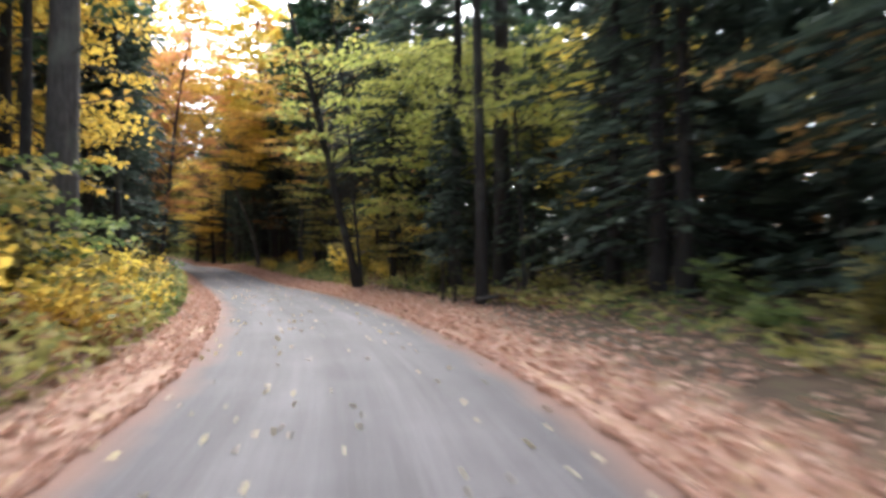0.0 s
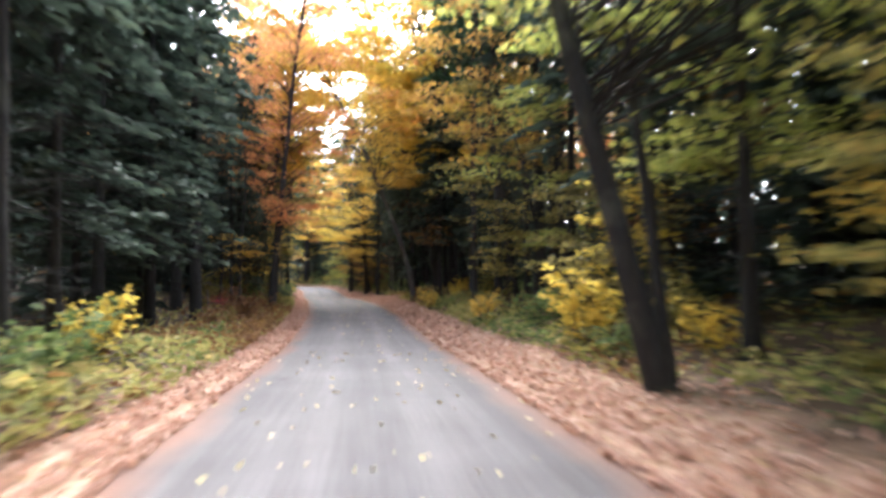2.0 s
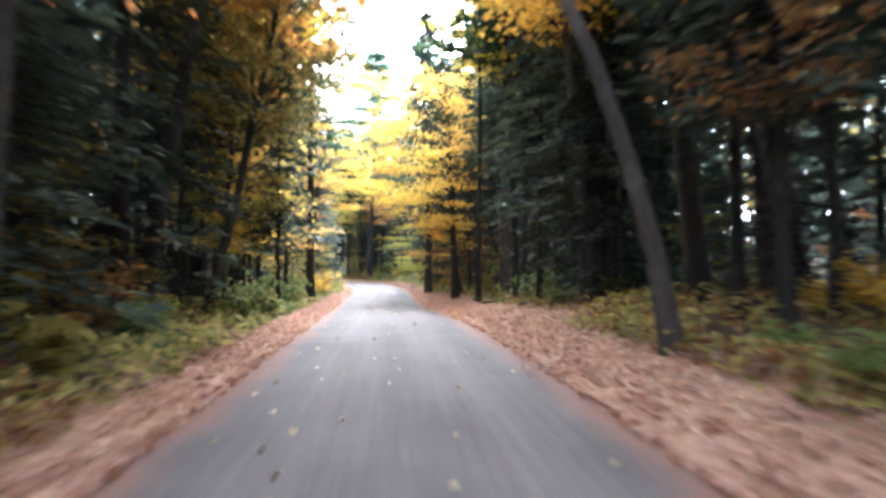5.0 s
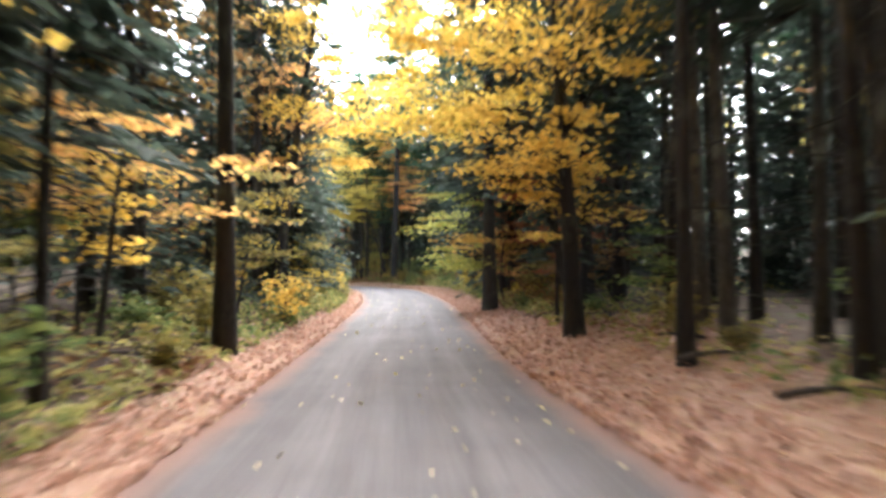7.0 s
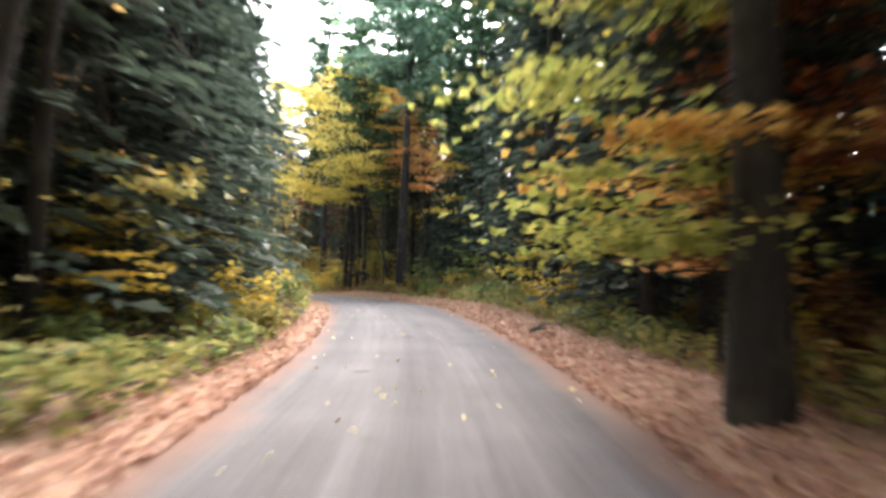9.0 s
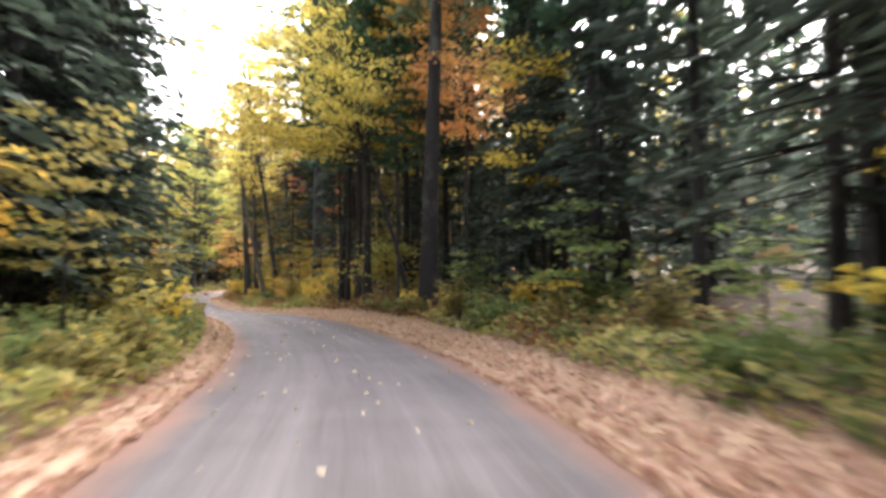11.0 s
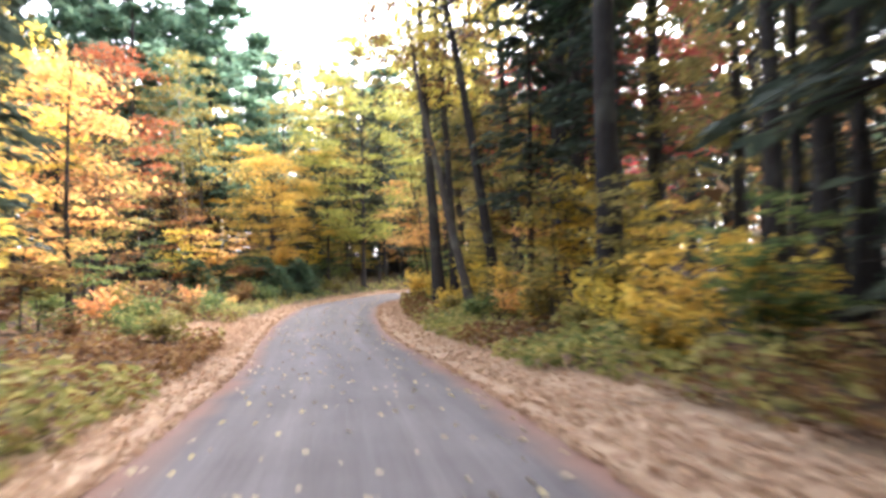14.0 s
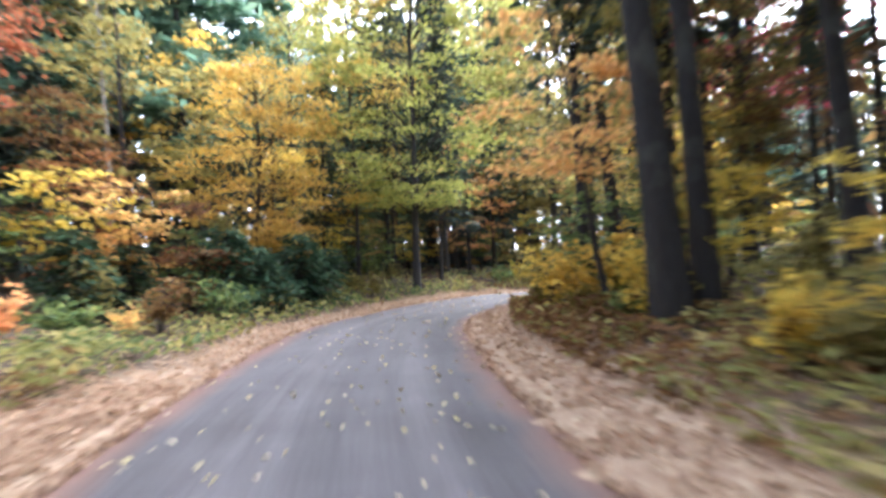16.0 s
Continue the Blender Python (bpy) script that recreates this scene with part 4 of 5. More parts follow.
def dead_tree(seed):
    """A dead conifer: bare trunk with long drooping grey branches."""
    rng = np.random.default_rng(seed)
    line = bend_line(rng, 7.5, (0.1, 0.1), 0.1, 8)
    wood = Wood()
    for k in range(16):
        z, turn, long = rng.uniform(2.6, 7.0), rng.uniform(0, 2 * np.pi), rng.uniform(1.2, 2.6)
        root, out = at_height(line, z), np.array([np.cos(turn), np.sin(turn), 0])
        mid, end = root + out * long * 0.55 + [0, 0, -0.2 * long], root + out * long + [0, 0, -0.75 * long]
        wood.limb([root, mid, end], [0.024, 0.015, 0.006], 4)
        for u in rng.uniform(0.3, 1, 5):
            p = mid + (end - mid) * u
            wood.limb([p, p + rng.normal(0, 0.25, 3) + [0, 0, -0.3]], [0.009, 0.003], 3)
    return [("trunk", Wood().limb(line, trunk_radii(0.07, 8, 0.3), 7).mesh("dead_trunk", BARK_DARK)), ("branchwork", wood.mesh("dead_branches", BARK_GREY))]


set_out("dead_tree", dead_tree(9), 97.0, -4.9, 1, "dead young conifer with drooping bare grey branches", "tree")
own_maple(108, YELLOW, 82.4, 3.8, "roadside maple with golden yellow leaves", height=12, radius=0.21, crown=(3.2, 12.0), spread=2.8, sprays=70, lean=(-0.8, 0), shift=(-1.0, -0.4), flatness=0.09)
own_maple(208, YELLOW, 84.8, 4.4, "maple holding its golden crown out over the road", height=11, radius=0.12, crown=(5.0, 9.6), spread=2.4, sprays=36, lean=(-2.4, 0), shift=(-2.2, 0), flatness=0.09)
own_maple(193, GOLD, 83.6, 4.0, "young maple with low golden tiers beside the larger one", height=5.0, radius=0.05, crown=(2.2, 4.4), spread=1.3, sprays=10, per=50, lean=(-0.8, 0), flatness=0.07)
own_maple(109, LIME, 93.6, 3.4, "young maple with light green and yellow tiers before a dark hemlock", height=5.4, radius=0.05, crown=(1.6, 4.5), spread=1.1, sprays=18, per=54, lean=(-0.8, 0), shift=(-0.9, 0), flatness=0.08)
set_out("hemlock_tree", hemlock_parts(17, 19, 0.26, 3.3, 4.6, 46, 15, dead=24, size=0.5), 92.9, 3.1, 1, "old hemlock with a thick dark trunk close to the road", "tree", "roadside hemlocks")
hemlock(95.6, 5.2, 0.95, 3), hemlock(101.4, 5.2, 0.9, 0), hemlock(101.5, 11.0, 1.0, 1), own_maple(201, RUST, 93.0, 5.6, "young maple with faded rusty tiers under hemlocks", height=5.6, radius=0.05, crown=(2.0, 5.2), spread=1.5, sprays=14, per=40, flatness=0.07), hemlock(99.4, 5.6, 0.9, 3)
own_maple(172, GOLD, 93.6, 3.7, "young maple with one golden tier over the verge", height=4.2, radius=0.05, crown=(2.2, 3.1), spread=2.5, sprays=12, per=56, lean=(-0.3, 0), flatness=0.07)
own_maple(182, RUST, 94.3, 5.0, "young maple with reddish-brown sprays", height=5.2, radius=0.05, crown=(2.4, 5.0), spread=1.4, sprays=18, per=46, flatness=0.08)
for s, o, k in ((106.8, 4.9, 0.85), (110.2, 5.6, 0.9), (113.6, 6.0, 0.8), (108.6, 7.4, 1.0)):
    hemlock(s, o, k, 3)
sapling("bronze", 96.5, 4.6, 1.0), sapling("orange", 95.5, 3.9, 0.9, 0)
pole(85.2, 4.0, 0.5, 2), pine(77.4, 4.2, 1.0, 3), pole(78.9, 5.6, 0.85, 0, pale=True), pole(78.0, 6.7, 0.8, 1, pale=True), pole(75.6, 6.0, 0.85, 0, pale=True), pole(81.5, 6.3, 0.9, 0, pale=True), pole(84.5, 7.0, 0.85, 0, pale=True), pole(86.8, 7.7, 0.9, 0, pale=True), pine(83.5, 6.4, 1.0, 4), pole(86.3, 5.0, 0.9, 2)
pine(81.0, 7.2, 1.0, 3), pine(75.2, 5.4, 1.0, 4), pole(88.0, 5.6, 0.9, 0), pine(80.0, 8.4, 1.0, 3), pine(84.6, 8.0, 0.7, 0), pine(76.4, 7.6, 1.0, 4)
for s, o, k in ((80, 14, 1.0), (84, 13.5, 0.9), (88, 15, 1.0), (76, 13.5, 1.0)):
    pole(s, o, k, deep=True)
pole(73, 6.0, 1.0, 0), pole(70, 5.0, 0.9, 2), pine(76, 9.4, 1.0, 3), pole(89, 6.8, 1.0, 1), pine(86.5, 8.8, 1.0, 4), pine(82, 10.0, 1.0, 3), hemlock(97.5, 6.8, 0.4, 0), pine(95.4, 6.6, 1.0, 4), pine(98.6, 8.2, 1.0, 3)
pole(95.6, 4.3, 1.1, 2), pole(97.4, 5.2, 1.0, 2), pine(105.6, 4.3, 0.9, 0), pole(110.5, 5.4, 0.9, 0), hemlock(101, 7.6, 0.6, 1), pole(103, 6.4, 1.0, 1), pine(94, 8.6, 1.0, 4), hemlock(104, 9.0, 0.9, 1)
for sd, m, s, o, h, low in ((196, LEMON, 139.0, 5.2, 17, 8.0), (197, GOLD, 132.6, 6.2, 14, 7.0)):
    own_maple(sd, m, s, o, "slim maple with sunlit pale yellow leaves past the bend", height=h, radius=0.08, crown=(low, h), spread=2.0, sprays=34, lean=(-0.6, 0))
own_maple(110, YELLOW, 96, 4.8, "maple reaching out with yellow-orange tiers", height=9, radius=0.13, crown=(4.6, 8.0), spread=2.6, sprays=12, lean=(-1.2, 0))
own_maple(133, OLIVE, 100, 4.8, "maple with drooping olive-green tiers", height=11, radius=0.16, crown=(6.2, 11.0), spread=3.0, sprays=22, lean=(-1.0, 0))
hemlock(109, 8.4, 0.8, 0), pole(114, 7.0, 0.8, 0)
for s, o, k in ((100, 12.5, 1.0), (103, 11, 1.0), (107, 10.5, 1.0), (98, 13.5, 0.6), (111, 11, 1.0)):
    hemlock(s, o, k, deep=True)

set_out("white_pine", pine_parts(30, 27, 0.32, 12.0, 5.0, 12, tufts=8, needles=16, blade=0.55, plate=0.42, arms=7, material=SOFT_PINE), 129.0, 4.75, 1, "tall white pine with dark trunk and soft green crown", "tree", "white pines")
pine(131.3, 4.4, 0.5, 3), set_out("hemlock_tree", hemlock_parts(18, 13, 0.16, 1.35, 1.3, 40, 11, dead=14, size=0.36), 139.4, 5.4, 1, "narrow dark hemlock among pine trunks", "tree", "roadside hemlocks"), pole(140.4, 4.75, 0.8, 2),  pine(139.5, 4.5, 1.0, 4), pine(138.7, 4.6, 1.0, 3), pine(150.4, 6.3, 1.25, 0), pine(137.7, 4.8, 0.85, 2), pine(134.8, 4.3, 0.95, 2)
for s, o, k, f in ((135, 9.4, 0.9, 0), (126, 8.2, 1.0, 0), (141, 9.0, 0.9, 2), (145, 7.6, 0.9, 0), (122, 7.0, 0.9, 2), (154, 9.4, 1.0, 1), (162, 11, 1.0, 0), (137, 7.0, 0.8, 0), (129, 10, 0.9, 2), (148, 10, 0.9, 0)):
    pine(s, o, k, f)
for s, o, k, f in ((147.2, 10.3, 0.6, 0), (132, 10.5, 0.6, 0)):
    hemlock(s, o, k, f)
hemlock(119, 13.5, 1.0, 1)
maple("olive", 143.1, 9.5, 0.9, 0), maple("yellow", 140, 12, 1.1, 1), maple("olive", 146, 13.5, 1.1, 1), shrub("yellow", 143.7, 5.8, 1.4, 0), shrub("yellow", 145.2, 5.2, 1.2, 0)
pole(118, 7.0, 0.9, 0), pole(120.4, 6.2, 0.7, 2), hemlock(121, 9.5, 0.5, 0), hemlock(122.4, 8.2, 0.8, 3), hemlock(124.6, 7.6, 0.75, 3), hemlock(127.0, 7.8, 0.75, 3), hemlock(126.0, 10.5, 0.9, 0), hemlock(129.4, 10.6, 0.8, 0), hemlock(131.6, 8.4, 0.45, 3), hemlock(133.6, 9.8, 0.48, 3), hemlock(128, 12, 0.5, 3), hemlock(126, 6.8, 0.5, 2), pine(116, 9.0, 0.9, 1)
own_maple(209, LEMON, 131.6, 5.0, "slim maple bending over the road with lime-yellow leaves", height=12.5, radius=0.1, crown=(5.6, 13.0), spread=4.0, sprays=110, lean=(-4.2, 0), shift=(-3.0, 0), curve=1.2)
own_maple(134, YELLOW, 125, 7.2, "maple with floating tiers of yellow leaves", height=10, radius=0.08, crown=(3.6, 8.0), spread=2.0, sprays=15, per=50, lean=(-0.6, 0), flatness=0.07)
own_maple(135, ORANGE, 130, 6.6, "slim maple with orange-yellow leaves high up", height=12, radius=0.1, crown=(6.5, 12), spread=2.2, sprays=40)
own_maple(206, LIME, 135.4, 5.4, "young maple with tapering tiers of greenish-yellow leaves", height=3.0, radius=0.035, crown=(0.5, 3.0), spread=1.0, sprays=26, per=30, flatness=0.07)
own_maple(207, GOLD, 136.6, 6.2, "young maple with thin brownish-yellow tiers", height=2.8, radius=0.03, crown=(0.5, 2.7), spread=1.0, sprays=14, per=30, flatness=0.07)
own_maple(194, YELLOW, 136, 6.4, "slim maple with pale yellow leaves before the tall pine", height=17, radius=0.1, crown=(7, 17), spread=2.6, sprays=60, lean=(-0.8, 0))
for sd, m, s, o, h in ((167, LEMON, 70, 7.5, 20), (184, YELLOW, 76, -7.5, 21)):
    own_maple(sd, m, s, o, "tall slim maple arching its yellow crown over the road", "tall maples", height=h, radius=0.13, crown=(h * 0.48, h), spread=4.4, sprays=110, per=50, size=0.26, lean=(-math.copysign(5.0, o), 0))
for s, o, k in ((123, 11.5, 0.6), (121, 14, 0.42), (124, 14.5, 0.42), (126.5, 12.5, 0.4), (118, 12, 0.42), (123, 17, 0.5), (120, 16.5, 0.5), (132.5, 12.5, 0.7), (136.4, 9.6, 0.45), (135.2, 10.4, 0.5), (139.6, 13.0, 0.5), (141.4, 11.6, 0.45), (138.0, 11.2, 0.45)):
    hemlock(s, o, k, deep=True)
for s, o, k in ((130.5, 8.4, 1.0), (136.5, 8.9, 1.1), (140, 8.8, 1.0), (145.5, 8.9, 1.1), (143, 6.4, 0.9), (147, 8.6, 1.0)):
    pine(s, o, k, 4)
for s, o, k, f in ((135.6, 7.8, 0.9, 1), (134.4, 8.9, 1.0, 0), (137.6, 8.4, 0.9, 2)):
    pole(s, o, k, f)
for sd, m, s, o, h in ((174, BRONZE, 164.7, 8.4, 23), (175, LEMON, 172, 8.5, 25), (176, LEMON, 161.4, 9.4, 21), (179, OLIVE, 159, 17, 20)):
    own_maple(sd, m, s, o, "tall maple with a luminous autumn crown", "tall maples", height=h, radius=0.2, crown=(h * 0.54, h), spread=3.8, sprays=64, per=44, size=0.25, lean=(-1.4, 0))
own_maple(173, BRONZE, 158.2, 4.7, "dying grey maple leaning out of the clump, broken off above", "clump of maples", height=10.5, radius=0.18, crown=(5.5, 10.4), spread=1.1, sprays=8, per=26, lean=(-2.4, 0.6), bark=BARK_GREY)
for s, o, r, lean, sd in ((163.6, 4.5, 0.27, (-1.0, 0.8), 123), (164.0, 5.25, 0.2, (-0.5, 0.3), 124), (158.4, 5.7, 0.2, (-2.4, 0.6), 125), (159.6, 8.4, 0.18, (-0.2, -0.2), 126)):
    own_maple(sd, {123: BRONZE, 124: LEMON, 125: LEMON}.get(sd, OLIVE), s, o, "tall dark maple stem in a clump, thinly leaved", "clump of maples", height=19, radius=r, crown=(8.5, 19), spread=3.2, sprays=56, per=54, lean=lean)
own_maple(203, OLIVE, 169.6, 8.4, "maple with olive and brown leaves behind the clump", height=11, radius=0.09, crown=(1.4, 11), spread=2.6, sprays=56)
own_maple(204, BRONZE, 167.4, 9.6, "thinly leaved brownish maple behind the clump", height=12, radius=0.09, crown=(2.0, 12), spread=2.6, sprays=50)
own_maple(127, ORANGE, 166.6, 4.7, "maple with drooping orange-brown leaves at the roadside", height=6.5, radius=0.07, crown=(2.7, 5.6), spread=1.8, sprays=17, per=50, lean=(-0.9, 0), shift=(-0.5, 0))
shrub("yellow", 167.2, 4.5, 1.4, 0), shrub("yellow", 168.3, 4.3, 1.2, 0), shrub("green", 172.0, -3.5, 1.1, 0), shrub("yellow", 160.3, 4.2, 1.0, 1)
for s, o, k in ((169.0, 14, 0.9), (165, 17, 1.0)):
    pine(s, o, k, deep=True)
maple("olive", 152, 10.8, 0.9, 1), maple("bronze", 159.5, 12.4, 0.9), maple("red", 157, 11.2, 0.9)
pine(158.6, 8.2, 1.1, 0), pine(157.0, 9.6, 1.1, 2), pine(156.5, 8.0, 0.9, 1), pole(161.5, 9.6, 1.0, 1), pole(153.0, 7.4, 0.8, 0)
own_maple(160, OLIVE, 174.5, 7.6, "tall maple with yellowing crown past the clump", height=20, radius=0.2, crown=(7, 20), spread=4.0, sprays=100, size=0.24, lean=(-1.5, 0))
own_maple(161, YELLOW, 146.0, 7.4, "tall maple with a golden crown among pines", height=21, radius=0.2, crown=(9, 21), spread=3.8, sprays=80, size=0.24)
own_maple(136, OLIVE, 180, 11.0, "tall maple with yellowing crown past the clump", height=17, radius=0.2, crown=(6, 17), spread=4.2, sprays=100, lean=(-2.0, 0))
own_maple(137, OLIVE, 161, 9.0, "low maple with yellowing leaves under the pines", height=8, radius=0.1, crown=(1.8, 7.5), spread=2.6, sprays=50)
own_maple(138, RED, 173.5, 11.6, "maple with scarlet leaves high among the trunks", height=13, radius=0.16, crown=(4.0, 12.5), spread=3.4, sprays=100)
maple("red", 164.6, 11.0, 1.0), maple("olive", 169, 9, 0.7), maple("olive", 147, 10, 0.8, 0), maple("olive", 154, 9.6, 0.6, 0)
for tint, s, o, k in (("yellow", 151.6, 6.9, 1.0), ("olive", 153.4, 6.1, 0.9), ("yellow", 154.8, 7.4, 1.1), ("orange", 156.4, 6.8, 0.9), ("yellow", 147.6, 6.6, 1.0), ("olive", 149.0, 5.7, 0.8), ("yellow", 160.0, 5.0, 0.6)):
    sapling(tint, s, o, k)
for tint, s, o, k in (("yellow", 152.4, 5.2, 1.2), ("olive", 150.6, 4.9, 1.3), ("yellow", 155.6, 5.4, 1.2), ("orange", 154.2, 4.8, 1.0), ("yellow", 149.4, 5.6, 1.3), ("olive", 157.2, 5.0, 1.1)):
    shrub(tint, s, o, k, 0)
pole(155, 5.8, 0.9, 2), pole(171, 8, 1.0, 0), pole(174, 6.4, 0.9, 1)
for s, o, k, f in ((127.6, -5.5, 1.0, 0), (131.4, -5.6, 0.9, 1), (122.5, -6.6, 0.9, 1), (139.2, -5.6, 0.8, 3), (145.0, -6.8, 0.85, 3), (141.8, -5.8, 0.85, 3), (136, -6.4, 0.95, 3), (130, -6.6, 1.0, 1), (124, -6.2, 0.9, 0), (119, -7.0, 1.0, 1), (143, -9.0, 0.8, 2), (133, -9, 1.0, 1), (127, -9.5, 1.0, 0)):
    hemlock(s, o, k, f)
sapling("yellow", 128, -4.4, 0.9), sapling("yellow", 132, -4.6, 0.9), sapling("orange", 137, -4.8, 0.8), sapling("yellow", 145, -6.0, 1.0), sapling("olive", 123, -4.4, 0.9), sapling("olive", 118, -4.4, 0.9)
pole(151, -7.4, 0.6, 2)
own_maple(139, ORANGE, 155.4, -7.2, "maple blazing with golden orange leaves", height=7.5, radius=0.1, crown=(2.2, 7.2), spread=1.7, sprays=26)
own_maple(140, RUST, 171.4, -10.8, "maple turning rust-red behind a clearing", height=12.5, radius=0.16, crown=(3.5, 12.5), spread=2.9, sprays=76)
maple("yellow", 157, -11.0, 0.6, 0), maple("olive", 168, -10.0, 0.55, 1), maple("bronze", 165, -9.6, 0.5), maple("yellow", 166, -14, 1.0, 1), maple("bronze", 175, -9.0, 0.6)
own_maple(128, GOLD, 179.0, -4.5, "young maple with golden yellow leaves by the bend", height=8.4, radius=0.11, crown=(1.6, 8.4), spread=3.0, sprays=90)
own_maple(141, RUST, 174.0, -7.8, "young maple with dull orange-brown leaves by the bend", height=4.2, radius=0.05, crown=(0.8, 4.2), spread=1.5, sprays=18, per=44)
sapling("yellow", 171.8, -7.0, 1.1, 0), sapling("orange", 173, -6.4, 0.8, 1)
set_out("birch_tree", maple_parts(129, OLIVE, 15, 0.11, (8.5, 15), 2.2, 36, 50, lean=(0.9, 0.2), bark=BARK_PALE), 178.1, -9.4, 1, "slender white-barked birch with yellowing leaves")
set_out("birch_tree", maple_parts(130, OLIVE, 13, 0.09, (7.5, 13), 1.8, 28, 50, lean=(-0.5, 0.2), bark=BARK_PALE), 180, -10.5, 1, "thin white-barked birch with yellowing leaves")
for s, o, k in ((174.2, -4.0, 1.05), (175.2, -3.3, 0.85), (176.9, -2.4, 1.0), (178.0, -1.8, 0.8), (171.2, -6.8, 0.95), (172.4, -6.0, 0.8), (187.5, -5.0, 1.2)):
    set_out("young_pine", YOUNG_PINES[0], s, o, k, "bushy dark green young pine at the roadside", "tree", "young pines", sink=0.02)
for s, o, k, f in ((180.7, -14.5, 1.05, 0), (186.9, -16.1, 1.2, 0), (186.2, -11.7, 1.2, 1), (190.2, -11.5, 1.0, 1), (195.3, -12.0, 0.75, 1), (193.7, -5.8, 0.7, 1), (197.4, -19.4, 0.75, 0), (186, -22, 1.2, 1), (208, -22, 1.1, 1), (178, -18, 1.1, 1), (203, -14, 0.85, 0), (200.6, -6.6, 1.0, 1), (205, -6, 0.9, 0)):
    white_pine(s, o, k, f)
own_maple(131, LIME, 181.6, 1.0, "spreading tall maple, light green turning yellow, beyond the bend", height=17, radius=0.15, crown=(3.4, 17.5), spread=4.8, sprays=200, per=40, size=0.24, fine=True)
own_maple(199, GOLD, 183.4, -1.8, "slim maple with golden leaves beyond the bend", height=14, radius=0.1, crown=(3.4, 15), spread=3.0, sprays=64, size=0.19)
for s, o, k, f in ((184.5, 1.6, 0.8, 2), (186.0, -1.2, 0.9, 0), (188.5, 1.0, 0.9, 0), (183.6, -3.4, 0.7, 2)):
    pole(s, o, k, f)
own_maple(142, OLIVE, 199.6, -5.0, "broad maple with olive and yellow leaves past the bend", height=17, radius=0.2, crown=(3, 18), spread=5.0, sprays=140, per=60, size=0.28)
own_maple(158, OLIVE, 196.4, 4.6, "tall maple with olive-green leaves closing the bend", height=18, radius=0.2, crown=(4, 18), spread=4.6, sprays=120, per=60, size=0.26)
own_maple(159, OLIVE, 178.3, 7.5, "maple with olive leaves behind the clump", height=14, radius=0.16, crown=(3, 14), spread=3.4, sprays=80, size=0.22)
maple("orange", 196, -9.0, 0.9, 1), maple("yellow", 186, -7.0, 0.7, 0), maple("olive", 207, -5.6, 1.0, 1), maple("yellow", 210, 5.5, 0.9), maple("bronze", 196, 6.5, 0.8), maple("olive", 189, -2.0, 0.7), maple("olive", 202, -10, 1.1, 1)
white_pine(215, -6, 1.0, 1), white_pine(218, 5, 1.0, 0), white_pine(143, 17, 0.8, 1)
maple("yellow", 184, -9.5, 0.9, 1), maple("olive", 189, -8.0, 1.0, 1), maple("olive", 213, -9, 1.2, 1), maple("yellow", 206, 8, 1.2, 1), maple("olive", 193, -4.0, 0.9, 1)
for s, o, k in ((191, -6.2, 0.6), (194, -8.4, 0.7), (198, -7.6, 0.7), (202, -4.6, 0.6), (206, -8.8, 0.8), (211, -5.0, 0.7), (214, -8.5, 0.8), (186, -9.4, 0.6), (197, -11, 0.8), (209, -12.5, 0.9), (175.6, -15.7, 0.6), (176.6, -13.6, 0.55), (177.6, -12.0, 0.5), (181.4, -18.1, 0.7), (170.2, -13.0, 0.55), (172.6, -14.8, 0.6), (183, -15.6, 0.7), (184, -13.6, 0.6), (185, -11.6, 0.55), (189, -20, 0.8), (190.2, -17.7, 0.7), (191.6, -15.2, 0.7), (186.4, -8.0, 0.45), (187.6, -5.8, 0.45), (193, -12.4, 0.6), (195, -9, 0.6), (181.6, -12.6, 0.4), (182.5, -6.6, 0.5), (219, -5, 0.9), (223, -9, 0.9), (228, -5, 0.9), (227, 5, 0.9), (222, 5, 0.8)):
    hemlock(s, o, k, deep=True)
for k in range(26):
    sapling(("olive", "yellow", "orange", "green")[k % 4], 183 + 1.5 * k, (-4.4, -2.0)[k % 2] - 0.7 * (k % 5), 0.9)
hemlock(204, -7.5, 0.9, 0), hemlock(190, -8.2, 0.6, 2), hemlock(209, -9, 1.0, 1), hemlock(200, 8, 0.9, 0)

# ---- the wood on both sides ----
MIXES = (  # from s, to s, side, chances of hemlock, pole, pine, maple, and the maples' colours
    (-28, 35, 1, (0.50, 0.25, 0.20, 0.05), ("olive", "yellow")), (35, 46, 1, (0.15, 0.38, 0.20, 0.27), ("olive", "bronze", "orange", "yellow")), (46, 56, 1, (0.10, 0.30, 0.48, 0.12), ("orange", "bronze")),
    (56, 74, 1, (0.30, 0.50, 0.15, 0.05), ("yellow", "orange")), (74, 90, 1, (0.0, 0.25, 0.65, 0.10), ("yellow", "orange")), (90, 112, 1, (0.30, 0.50, 0.15, 0.05), ("yellow", "orange")), (112, 146, 1, (0.05, 0.18, 0.57, 0.20), ("yellow", "olive")),
    (146, 240, 1, (0.08, 0.30, 0.17, 0.45), ("orange", "red", "bronze", "olive", "yellow")),
    (-28, 24, -1, (0.20, 0.25, 0.25, 0.30), ("yellow", "olive", "orange")), (24, 68, -1, (0.28, 0.32, 0.30, 0.10), ("olive", "orange")),
    (68, 98, -1, (0.20, 0.45, 0.10, 0.25), ("orange", "bronze", "yellow", "olive")), (98, 144, -1, (0.50, 0.30, 0.10, 0.10), ("yellow", "orange")),
    (144, 240, -1, (0.08, 0.25, 0.27, 0.40), ("orange", "rust", "olive", "yellow", "bronze")))


PLAN["now"] = PLAN["road"]


